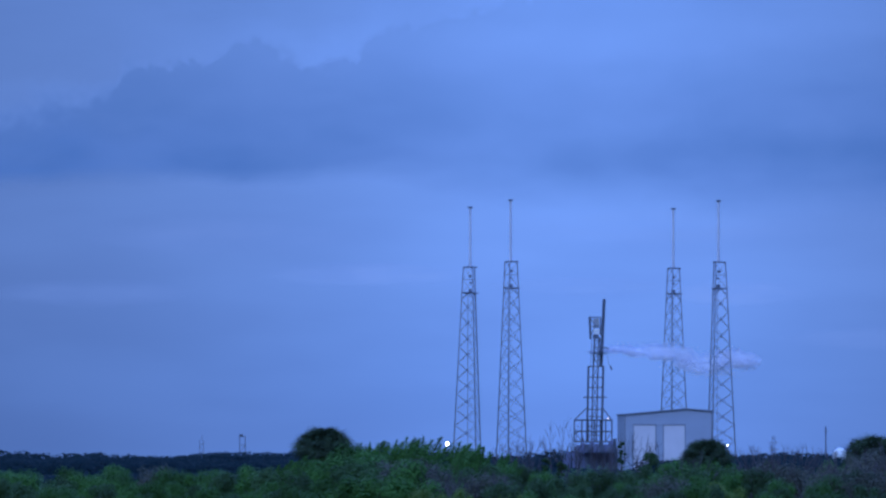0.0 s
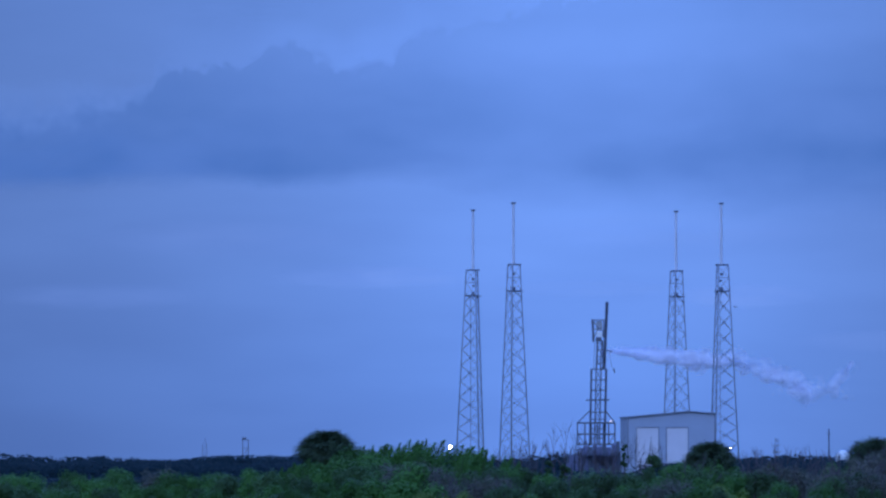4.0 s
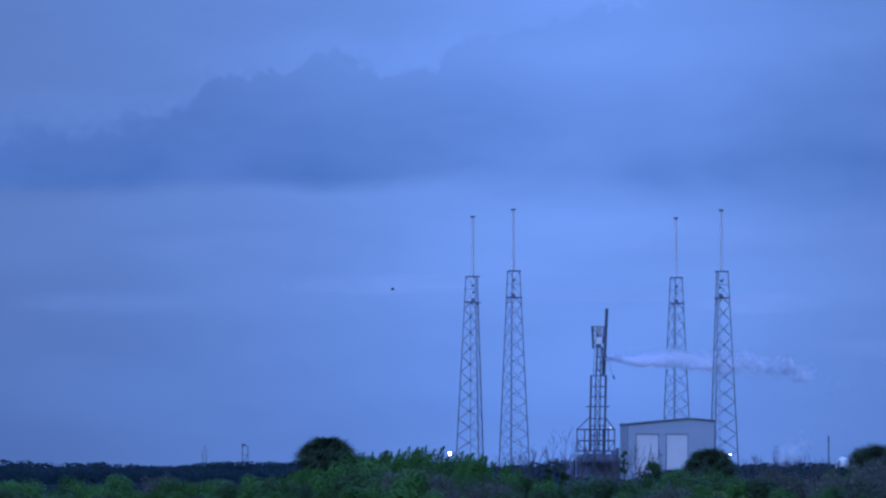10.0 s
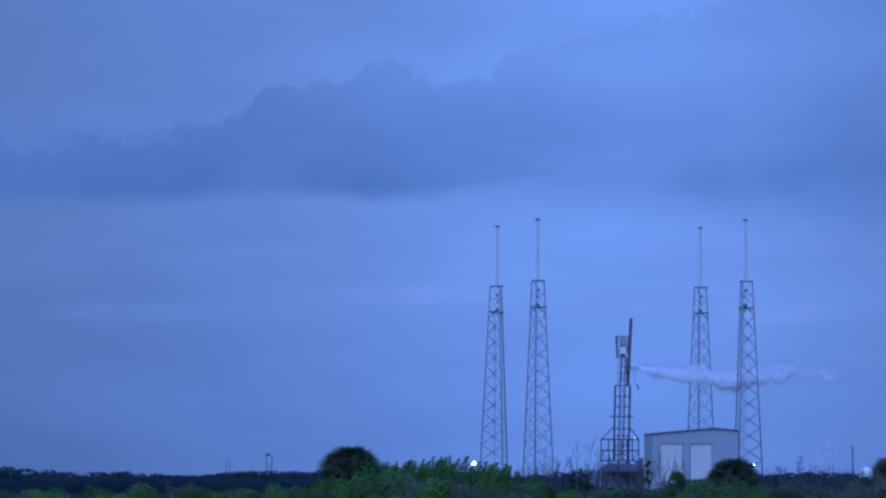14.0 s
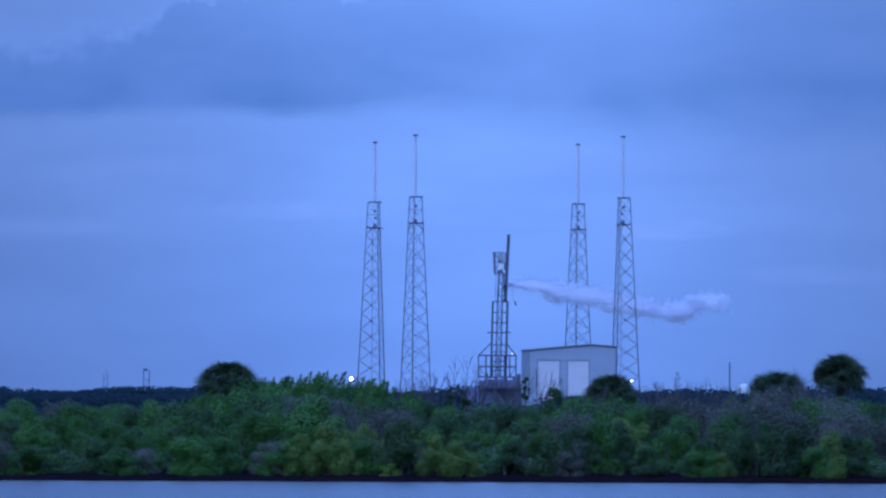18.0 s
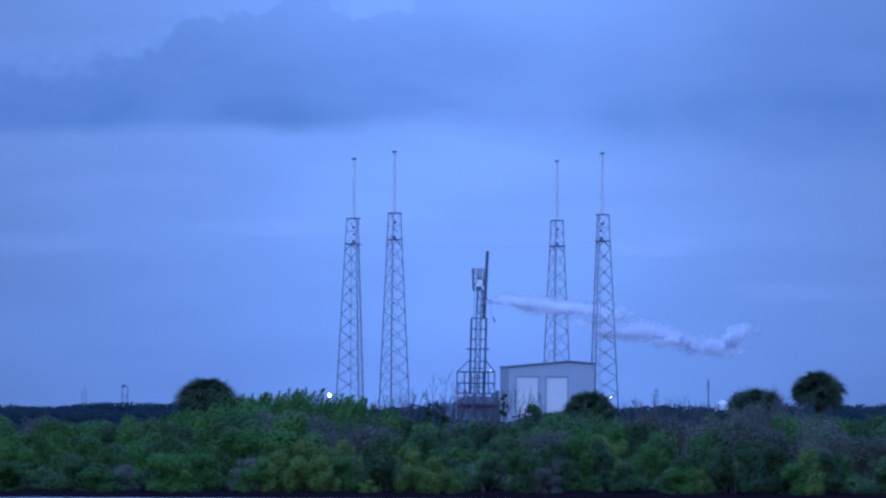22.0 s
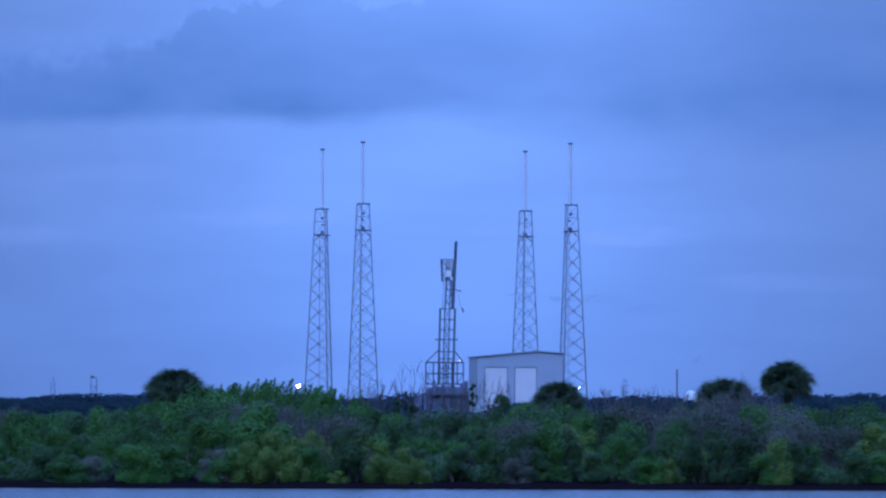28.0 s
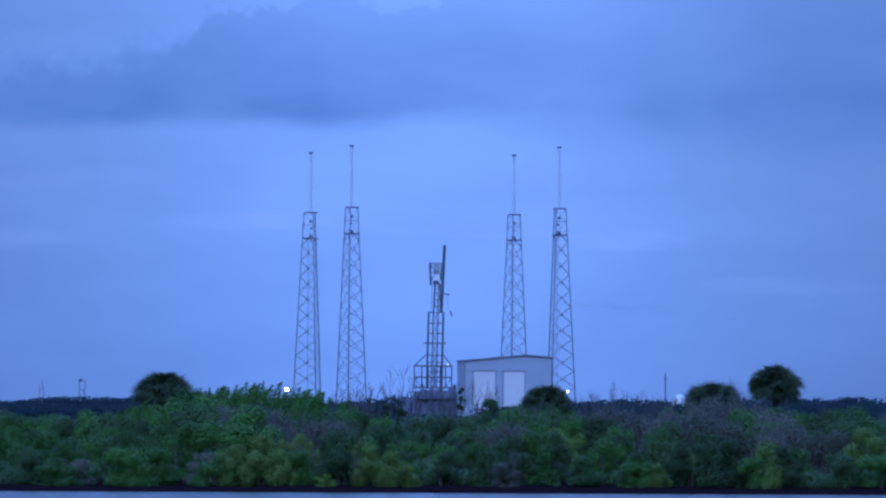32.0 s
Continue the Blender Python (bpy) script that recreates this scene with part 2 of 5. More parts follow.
# ---- building helpers ----
def link(name, bm, mat, parent=None, label="", smooth=False):
    me = bpy.data.meshes.new(name)
    bm.to_mesh(me)
    bm.free()
    me.materials.append(mat)
    if smooth:
        me.polygons.foreach_set("use_smooth", [True] * len(me.polygons))
    ob = new(name, me)
    if parent:
        ob.parent = parent
    if label:
        ob["label"] = label
    return ob


def part(name, bm, mat, parent, label="", smooth=False):
    return link(name, bm, mat, parent, label, smooth)


def same_mesh(name, me, parent, m=None):
    ob = new(name, me)
    ob.parent = parent
    if m is not None:
        ob.matrix_basis = m
    return ob


def tube(bm, p, q, r, n=6, r2=None):
    p, q = Vector(p), Vector(q)
    turn = (q - p).to_track_quat("Z", "Y").to_matrix().to_4x4()
    m = Matrix.Translation((p + q) / 2) @ turn
    bmesh.ops.create_cone(bm, cap_ends=True, segments=n, radius1=r, radius2=r if r2 is None else r2, depth=(q - p).length, matrix=m)


def box(bm, x0, x1, y0, y1, z0, z1, bevel=0.0):
    g = bmesh.ops.create_cube(bm, size=1, matrix=Matrix.LocRotScale(((x0 + x1) / 2, (y0 + y1) / 2, (z0 + z1) / 2), None, (x1 - x0, y1 - y0, z1 - z0)))
    if bevel:
        es = list({e for v in g["verts"] for e in v.link_edges})
        bmesh.ops.bevel(bm, geom=es, offset=bevel, segments=1, affect="EDGES")


def boxes(*dims, bevel=0.0):
    bm = bmesh.new()
    for d in dims:
        box(bm, *d, bevel=bevel)
    return bm


def tubes(*rods, n=6):
    bm = bmesh.new()
    for p, q, r in rods:
        tube(bm, p, q, r, n)
    return bm


def empty(name, x, y, z, label, category, group="", rz=0, kind=""):
    ob = new(name)
    ob.matrix_basis = pose(x, y, z, 0, 0, rz)
    return tagged(ob, label, category, group, kind)


def leaves_mesh(name, centre, along, across, mat):
    """One mesh of many small three-cornered leaves: centres, half-lengths and half-widths as arrays."""
    n = len(centre)
    v = np.empty((n, 3, 3))
    v[:, 0], v[:, 1], v[:, 2] = centre - along * 0.8 + across, centre + along, centre - along * 0.8 - across
    me = bpy.data.meshes.new(name)
    me.from_pydata(v.reshape(-1, 3).tolist(), [], np.arange(3 * n).reshape(n, 3).tolist())
    me.materials.append(mat)
    return me


def quads_mesh(name, centre, along, across, mat):
    """One mesh of many small four-cornered leaves: centres, half-lengths and half-widths as arrays."""
    n = len(centre)
    v = np.empty((n, 4, 3))
    v[:, 0], v[:, 1] = centre - along, centre + across * 0.9 - along * 0.1
    v[:, 2], v[:, 3] = centre + along, centre - across * 0.9 - along * 0.1
    me = bpy.data.meshes.new(name)
    me.from_pydata(v.reshape(-1, 3).tolist(), [], np.arange(4 * n).reshape(n, 4).tolist())
    me.materials.append(mat)
    return me


def unit(a):
    return a / np.maximum(np.linalg.norm(a, axis=1, keepdims=True), 1e-6)


# ---- ground and water ----
def build_ground():
    xs = [-2600, -900, -300] + list(range(-120, 121, 8)) + [300, 900, 2600]
    ys = [(-600, 3.4), (-40, 3.5), (4, 3.5), (9, 1.2), (14, -0.6), (60, -1.5), (400, -1.5), (446, -0.5), (451.5, -0.2), (454, -0.05), (458, 0.05), (476, 0.3),
          (482, 0.5), (520, 0.5), (600, 0.4), (900, 0.2), (1500, 0.0), (2200, 0.0), (2500, 0.0), (2900, 0.0), (3400, 0.0), (4900, 0.0)]
    rng = random.Random(3)
    bm = bmesh.new()
    grid = []
    for y, z in ys:
        shore = 440 < y < 700
        grid.append([bm.verts.new((x, y + (rng.uniform(-0.7, 0.7) if shore and abs(x) < 130 else 0), z + (rng.uniform(-0.06, 0.08) if shore else 0))) for x in xs])
    for a, b in zip(grid, grid[1:]):
        for i in range(len(xs) - 1):
            bm.faces.new((a[i], a[i + 1], b[i + 1], b[i]))
    g = link("ground", bm, SOIL, smooth=True)
    tagged(g, "flat grassy sandy coastal ground sloping into the lagoon", "ground", kind="structure")
    bm = bmesh.new()
    bmesh.ops.create_grid(bm, x_segments=8, y_segments=8, size=1, matrix=Matrix.LocRotScale((0, 232, 0), None, (2500, 226, 1)))
    tagged(link("water", bm, WATER), "calm grey-blue lagoon water with fine ripples", "water", kind="structure")
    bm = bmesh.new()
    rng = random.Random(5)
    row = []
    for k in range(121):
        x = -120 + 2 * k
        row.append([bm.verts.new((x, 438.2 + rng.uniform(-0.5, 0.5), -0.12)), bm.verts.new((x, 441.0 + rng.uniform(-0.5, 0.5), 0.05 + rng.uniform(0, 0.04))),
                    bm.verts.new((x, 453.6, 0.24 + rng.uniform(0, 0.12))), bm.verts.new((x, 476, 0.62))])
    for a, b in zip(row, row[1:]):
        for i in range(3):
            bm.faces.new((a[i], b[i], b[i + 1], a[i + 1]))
    tagged(link("mud_bank", bm, MUD), "dark muddy bank along the water's edge, shade of the bushes in its colour", "bank", kind="structure")


# ---- clouds ----
def cloud_sheet(name, radius, label, mat):
    """A distant curved sheet of cloud round the eye; its map holds degrees of bearing and height."""
    bm = bmesh.new()
    uv = bm.loops.layers.uv.new("angles")
    az = [a * 0.5 for a in range(-40, 41)]
    el = [0.15, 1, 2, 3, 4, 5, 6, 8]
    rows = [[bm.verts.new((radius * math.sin(radians(a)), radius * math.cos(radians(a)), radius * math.tan(radians(e)))) for a in az] for e in el]
    for j in range(len(el) - 1):
        for i in range(len(az) - 1):
            f = bm.faces.new((rows[j][i], rows[j][i + 1], rows[j + 1][i + 1], rows[j + 1][i]))
            for lp, (ii, jj) in zip(f.loops, ((i, j), (i + 1, j), (i + 1, j + 1), (i, j + 1))):
                lp[uv].uv = (az[ii], el[jj])
    ob = link(name, bm, mat)
    ob.matrix_basis = pose(0, 0, EYE_Z)
    ob.visible_shadow = False
    return tagged(ob, label, "clouds", kind="structure")


def cloud_start(name):
    m = bpy.data.materials.new(name)
    m.use_nodes = True
    t = m.node_tree
    t.nodes.clear()
    c = t.nodes.new("ShaderNodeUVMap")
    s = t.nodes.new("ShaderNodeSeparateXYZ")
    t.links.new(c.outputs[0], s.inputs[0])

    def puffs(sx, sy, detail, seed, rough=0.5, slide=0.0):
        mp = t.nodes.new("ShaderNodeMapping")
        mp.inputs["Scale"].default_value = (sx, sy, 1)
        mp.inputs["Location"].default_value = (seed - slide * sx, seed * 1.7, seed)
        t.links.new(c.outputs[0], mp.inputs[0])
        n = t.nodes.new("ShaderNodeTexNoise")
        n.inputs["Scale"].default_value, n.inputs["Detail"].default_value, n.inputs["Roughness"].default_value = 1, detail, rough
        t.links.new(mp.outputs[0], n.inputs[0])
        return n.outputs[0]

    def finish(colour, alpha):
        e = t.nodes.new("ShaderNodeEmission")
        t.links.new(colour, e.inputs[0])
        tr = t.nodes.new("ShaderNodeBsdfTransparent")
        mx = t.nodes.new("ShaderNodeMixShader")
        t.links.new(alpha, mx.inputs[0])
        t.links.new(tr.outputs[0], mx.inputs[1])
        t.links.new(e.outputs[0], mx.inputs[2])
        o = t.nodes.new("ShaderNodeOutputMaterial")
        t.links.new(mx.outputs[0], o.inputs[0])
        return m

    return t, s.outputs[0], s.outputs[1], puffs, finish


def bank_material():
    t, az, el, puffs, finish = cloud_start("cloud_bank_grey")
    # top edge and base of the bank, degrees above the horizon, along the bearing -7 to 5
    pos = math_node(t, "MULTIPLY", math_node(t, "ADD", az, 7.0), 1 / 12, True)
    tops = [(-7, 2.62), (-4.3, 2.78), (-4.0, 2.82), (-3.88, 2.86), (-3.72, 2.84), (-3.60, 2.85), (-3.55, 2.91), (-3.40, 2.90), (-3.35, 3.08), (-3.18, 3.12), (-2.95, 3.09), (-2.62, 3.12), (-2.52, 3.17), (-2.44, 3.24), (-2.32, 3.26), (-2.15, 3.23), (-2.05, 3.18), (-1.94, 3.05),
            (-1.82, 3.06), (-1.62, 3.12), (-1.50, 3.14), (-1.44, 3.26), (-1.36, 3.34), (-1.16, 3.40), (-0.6, 3.48), (0.4, 3.8), (5, 4.4)]
    top = math_node(t, "MULTIPLY", ramp_node(t, pos, [((a + 7) / 12, (h / 5,) * 3) for a, h in tops], "LINEAR"), 5.0)
    billow = math_node(t, "ADD", math_node(t, "MULTIPLY", puffs(5.0, 5.0, 2, 3.1, 0.5), 0.62), math_node(t, "MULTIPLY", puffs(12.0, 12.0, 2, 7.7, 0.5), 0.38))
    top = math_node(t, "ADD", top, math_node(t, "MULTIPLY", math_node(t, "SUBTRACT", billow, 0.5), 0.5))
    lows = [(-7, 2.17), (-4.3, 2.19), (-2.5, 2.20), (-1.3, 2.25), (-0.9, 2.19), (-0.35, 2.14), (0.5, 2.09), (1.8, 2.08), (2.6, 2.06), (5, 2.05)]
    base = math_node(t, "MULTIPLY", ramp_node(t, pos, [((a + 7) / 12, (h / 5,) * 3) for a, h in lows], "LINEAR"), 5.0)
    base = math_node(t, "ADD", base, math_node(t, "MULTIPLY", math_node(t, "SUBTRACT", puffs(0.9, 2.0, 6, 8.3, 0.55), 0.5), 0.24))
    rim = ramp_node(t, pos, [((a + 7) / 12, (v,) * 3) for a, v in ((-7, 0.08), (-2.0, 0.09), (-0.3, 0.20), (1.0, 0.26), (5, 0.26))], "LINEAR")
    lower = smooth_step(t, math_node(t, "SUBTRACT", el, base), math_node(t, "MULTIPLY", rim, -1.0), rim)
    gap = math_node(t, "SUBTRACT", el, top)
    lip = ramp_node(t, pos, [((a + 7) / 12, (v,) * 3) for a, v in ((-7, 0.42), (-4.0, 0.36), (-3.6, 0.20), (-3.2, 0.07), (5, 0.07))], "LINEAR")
    upper = smooth_step(t, gap, math_node(t, "MULTIPLY", lip, 0.6), math_node(t, "MULTIPLY", lip, -0.8))
    # densest near its flat base, thinner upwards; a thin stretch in the middle and a second mass to the east
    depth = math_node(t, "ADD", math_node(t, "MULTIPLY", smooth_step(t, el, 3.4, 2.2), 0.62), 0.24)
    along = ramp_node(t, pos, [((a + 7) / 12, (v,) * 3) for a, v in ((-7, 1.0), (-3.4, 0.98), (-2.2, 0.80), (-1.3, 0.78), (-0.4, 0.50), (0.4, 0.66), (1.2, 0.86), (2.4, 1.0), (5, 0.9))], "EASE")
    soft = math_node(t, "ADD", math_node(t, "MULTIPLY", puffs(1.1, 2.4, 6, 1.4, 0.55), 0.9), 0.45)
    body = math_node(t, "MULTIPLY", math_node(t, "MULTIPLY", lower, upper), math_node(t, "MULTIPLY", math_node(t, "MULTIPLY", depth, along), soft), True)
    # the lit rift in the cloud behind, just above the billows
    rift = math_node(t, "MULTIPLY", smooth_step(t, gap, 0.42, 0.0), smooth_step(t, gap, -0.01, 0.03))
    rift = math_node(t, "MULTIPLY", rift, ramp_node(t, pos, [((a + 7) / 12, (v,) * 3) for a, v in ((-7, 0.0), (-3.6, 0.02), (-2.9, 0.22), (-2.1, 0.40), (-1.75, 0.85), (-1.45, 0.6), (-1.0, 0.1), (5, 0.0))], "EASE"))
    col = ramp_node(t, puffs(0.8, 1.8, 4, 5.2), [(0.3, (0.054, 0.150, 0.49)), (0.7, (0.076, 0.182, 0.57))])
    col = mix_node(t, upper, (0.165, 0.345, 0.98), col)
    return finish(col, math_node(t, "ADD", body, math_node(t, "MULTIPLY", rift, 0.42), True))


def upper_material():
    t, az, el, puffs, finish = cloud_start("upper_cloud_grey")
    body = puffs(0.55, 1.5, 5, 12.7, 0.5)
    alpha = smooth_step(t, body, 0.42, 0.66)
    above = smooth_step(t, el, 2.9, 3.5)
    west = smooth_step(t, az, -1.4, -3.7)
    alpha = math_node(t, "MULTIPLY", math_node(t, "MULTIPLY", alpha, above), math_node(t, "ADD", math_node(t, "MULTIPLY", west, 0.5), 0.08), True)
    return finish(ramp_node(t, body, [(0.3, (0.085, 0.19, 0.52)), (0.7, (0.10, 0.21, 0.56))]), alpha)


def streak_material():
    t, az, el, puffs, finish = cloud_start("low_cloud_streaks")
    body = math_node(t, "ADD", math_node(t, "MULTIPLY", puffs(1.6, 9.0, 6, 24.6, 0.55), 1.5), -0.15)
    total = None
    # streaks by bearing and height, half length and half depth, and how plain they are
    for a, e, w, h, k in ((-1.45, 1.445, 0.85, 0.10, 0.46), (1.45, 1.30, 0.62, 0.11, 0.40), (0.2, 1.36, 0.8, 0.08, 0.22), (-3.6, 1.30, 0.9, 0.12, 0.22), (-2.6, 1.75, 1.2, 0.16, 0.16), (0.9, 1.82, 1.3, 0.16, 0.14), (2.6, 0.95, 0.9, 0.1, 0.16)):
        x = math_node(t, "MULTIPLY", math_node(t, "SUBTRACT", az, a), 1 / w)
        z = math_node(t, "MULTIPLY", math_node(t, "SUBTRACT", el, e), 1 / h)
        r = math_node(t, "ADD", math_node(t, "MULTIPLY", x, x), math_node(t, "MULTIPLY", z, z))
        one = math_node(t, "MULTIPLY", smooth_step(t, r, 1.0, 0.0), k)
        total = one if total is None else math_node(t, "ADD", total, one)
    alpha = math_node(t, "MULTIPLY", total, body, True)
    return finish(ramp_node(t, body, [(0.3, (0.175, 0.315, 0.87)), (0.7, (0.21, 0.36, 0.93))]), alpha)


# ---- lightning towers ----
LEG_R0, LEG_SLOPE = 6.82, 0.0537


def leg_at(k, z):
    r, a = LEG_R0 - LEG_SLOPE * z, radians(120 * k)
    return Vector((r * math.sin(a), r * math.cos(a), z))


def build_tower():
    tw = empty("lightning_tower", 0, 0, 0, "tall three-legged grey steel lattice lightning tower with a thin top mast", "tower", "lightning towers round the pad")
    for k in range(3):
        part("leg", tubes((leg_at(k, -0.1), leg_at(k, 78.2), 0.20), n=8), STEEL, tw, smooth=True)
        f = leg_at(k, 0)
        part("footing", boxes((f.x - 0.9, f.x + 0.9, f.y - 0.9, f.y + 0.9, -0.1, 0.55), bevel=0.06), PALE_STEEL, tw, "concrete footing")
    levels = [0.46 + 5.94 * i for i in range(12)] + [68.5]
    for k in range(3):
        j = (k + 1) % 3
        for i, (z0, z1) in enumerate(zip(levels, levels[1:])):
            if i < 11:
                part("brace", tubes((leg_at(k, z0), leg_at(j, z1), 0.08), n=5), STEEL, tw)
                part("brace", tubes((leg_at(j, z0), leg_at(k, z1), 0.08), n=5), STEEL, tw)
                c = (leg_at(k, z0) + leg_at(j, z1)) / 2
                o = Vector((c.x, c.y, 0)).normalized() * 0.05
                part("gusset", tubes((c - o, c + o, 0.26), n=8), STEEL, tw)
            else:
                mid = (leg_at(k, z1) + leg_at(j, z1)) / 2
                part("brace", tubes((leg_at(k, z0), mid, 0.11), n=5), STEEL, tw)
                part("brace", tubes((leg_at(j, z0), mid, 0.11), n=5), STEEL, tw)
        for z, r in ((68.5, 0.2), (73.4, 0.08), (78.1, 0.2)):
            part("girt", tubes((leg_at(k, z), leg_at(j, z), r), n=6), DARK_STEEL, tw)
        part("brace", tubes((leg_at(k, 68.5), leg_at(j, 73.4), 0.06), n=5), STEEL, tw)
        part("brace", tubes((leg_at(j, 73.4), leg_at(k, 78.1), 0.06), n=5), STEEL, tw)
    # platforms, winch boxes, ladder
    for z, r, h in ((68.3, 3.4, 0.3), (78.15, 2.8, 0.45)):
        bm = bmesh.new()
        bmesh.ops.create_cone(bm, cap_ends=True, segments=3, radius1=r, radius2=r, depth=h, matrix=pose(0, 0, z, 0, 0, 90))
        part("platform", bm, DARK_STEEL, tw)
    part("equipment_box", boxes((-0.6, 0.5, -0.6, 0.5, 68.5, 69.9), bevel=0.05), STEEL, tw, "grey winch box")
    part("equipment_box", boxes((-0.2, 0.7, -0.4, 0.5, 74.2, 75.2), bevel=0.05), STEEL, tw)
    part("light_fitting", boxes((-1.0, -0.2, -0.7, 0.1, 71.9, 72.5), bevel=0.05), DARK_STEEL, tw)
    rails = [((x, 0.9 + 0.01 * x, 0), (x, 0.9, 69), 0.05) for x in (-0.3, 0.3)]
    part("ladder", tubes(*rails, *[((-0.3, 0.9, 1.0 + i), (0.3, 0.9, 1.0 + i), 0.03) for i in range(67)], n=4), STEEL, tw)
    bm = bmesh.new()
    tube(bm, (0, 0, 78.3), (0, 0, 100.5), 0.52, 14, 0.44)
    part("mast", bm, MAST, tw, "slender pale mast")
    bm = bmesh.new()
    bmesh.ops.create_cone(bm, cap_ends=True, segments=16, radius1=0.55, radius2=1.05, depth=0.35, matrix=pose(0, 0, 100.6))
    bmesh.ops.create_cone(bm, cap_ends=True, segments=16, radius1=1.05, radius2=0.9, depth=0.25, matrix=pose(0, 0, 100.9))
    part("mast_cap", bm, DARK_STEEL, tw, "dark disc cap", True)
    return tw


def place_towers():
    first = build_tower()
    spots = [(-14.9, 2700, -53), (61.6, 2706, -38), (-30.6, 2776.8, -81), (46.4, 2792, -54)]
    for i, (x, y, a) in enumerate(spots):
        m = pose(x, y, 0, 0, 0, -a)
        if i == 0:
            first.matrix_basis = m
        else:
            copy_thing(first, m)


# ---- service tower (transporter erector) ----
def build_erector():
    er = empty("launch_service_tower", 17.1, 2744, 0, "dark steel lattice service tower standing on a squat launch mount", "service tower")
    cx = {"a": -4.0, "b": -2.3, "c": -0.4, "d": 1.5}
    lean = 0.022

    def at(x, y, z):
        return (x + lean * z, y, z)
    # solid launch mount at the foot
    mount = part("launch_mount", boxes((-7.4, 6.2, -3.0, 3.6, -0.1, 10.3), bevel=0.15), HAZED_CONCRETE, er, "squat launch mount, blue-grey with haze in its colour")
    edges = (-7.8, -6.2, -4.4, -2.6, -1.1, 0.8, 2.4, 4.3, 6.0, 7.4)
    for k, (x0, x1) in enumerate(zip(edges, edges[1:])):
        y0, h = (-3.6, -3.25, -3.75, -3.3, -3.65)[k % 5], (10.8, 11.7, 11.2, 12.2, 11.4, 11.9, 11.1, 12.5, 13.3)[k]
        part("mount_block", boxes((x0 + 0.02, x1 - 0.02, y0, -3.02, 0.0, h), bevel=0.08), (HAZED_CONCRETE, HAZED_CONCRETE, DARK_STEEL)[k % 3], mount)
        part("duct", tubes(((x0 + 0.4, y0 - 0.2, 1.0 + k % 3), (x0 + 0.4, y0 - 0.2, h - 0.6), 0.15), n=8), PALE_STEEL if k == 0 else DARK_STEEL, mount)
    deck = part("deck", boxes((-7.8, 6.6, -5.6, -3.75, 8.0, 8.25), bevel=0.05), DARK_STEEL, er)
    rng = random.Random(8)
    for k in range(9):
        x = -7.6 + 1.7 * k
        if k % 3 == 0:
            part("mount_column", tubes(((x, -5.4, -0.1), (x, -5.4, 8.0), 0.24), n=6), DARK_STEEL, mount)
        if k < 8:
            part("mount_brace", tubes(((x, -5.4, 0.2 + 4 * (k % 2)), (x + 1.7, -5.4, 4.2 + 4 * (k % 2 == 0) - 0.4), 0.12), n=5), DARK_STEEL, mount)
        part("railing_post", tubes(((x, -5.5, 8.4), (x, -5.5, 9.6), 0.07), n=5), STEEL, deck)
    part("handrail", tubes(((-7.8, -5.5, 9.6), (6.6, -5.5, 9.6), 0.07), ((-7.8, -5.5, 9.0), (6.6, -5.5, 9.0), 0.05), n=5), STEEL, deck)
    for k, (x0, x1, z0, z1) in enumerate(((-9.2, -8.0, 0, 8.4), (6.4, 8.0, 0, 9.6), (-5.8, -4.8, 11.9, 13.4), (1.4, 2.2, 12.1, 13.1), (-7.4, -6.0, 8.25, 10.4), (3.9, 5.2, 8.25, 10.0))):
        part("machinery_box", boxes((x0, x1, -4.9 if k > 3 else -2.2, -3.9 if k > 3 else 1.4, z0, z1), bevel=0.08), STEEL if k % 2 else HAZED_CONCRETE, er)
    for k, (x0, x1, y0, h) in enumerate(((-12.6, -10.2, -3.4, 5.4), (-11.4, -9.7, -2.4, 8.2), (7.9, 9.6, -3.0, 7.6), (8.8, 11.2, -3.4, 4.6))):
        room = part("equipment_room", boxes((x0, x1, y0, 2.5, -0.1, h), bevel=0.08), HAZED_CONCRETE, er)
        part("roof_rail", tubes(((x0, y0, h + 0.9), (x1, y0, h + 0.9), 0.06), ((x0, y0, h), (x0, y0, h + 0.9), 0.05), ((x1, y0, h), (x1, y0, h + 0.9), 0.05), n=5), STEEL, room)
        part("vent_stack", tubes(((x0 + 0.6, 0, h), (x0 + 0.6, 0, h + 2.2), 0.2), n=8), DARK_STEEL, room)
    for k in range(7):
        x = -5.6 + 1.6 * k + rng.uniform(-0.3, 0.3)
        part("pipe", tubes(((x, -4.35, 0), (x, -4.35, rng.uniform(6, 7.9)), rng.uniform(0.12, 0.26)), n=8), STEEL, mount)
    # cage round the foot
    for x in (-8.4, -5.6, -3.2, -0.9, 1.3, 3.3, 5.6):
        for y in (-3.0, 3.0):
            part("cage_post", tubes(((x, y, 11.8), (x, y, 20.2), 0.26)), DARK_STEEL, er)
    for z in (12.2, 16.0, 20.2):
        for y in (-3.0, 3.0):
            part("cage_rail", tubes(((-8.6, y, z), (5.8, y, z), 0.27)), DARK_STEEL, er)
        for x in (-8.4, 5.6):
            part("cage_rail", tubes(((x, -3, z), (x, 3, z), 0.2)), DARK_STEEL, er)
    for s, y in ((1, -3.0), (1, 3.0)):
        part("cage_brace", tubes(((-8.4, y, 20.2), (-3.9, y * 0.5, 24.6), 0.2)), DARK_STEEL, er)
        part("cage_brace", tubes(((5.6, y, 20.2), (2.2, y * 0.5, 24.6), 0.2)), DARK_STEEL, er)
        part("cage_brace", tubes(((-8.4, y, 16), (-5.6, y, 12.2), 0.12)), DARK_STEEL, er)
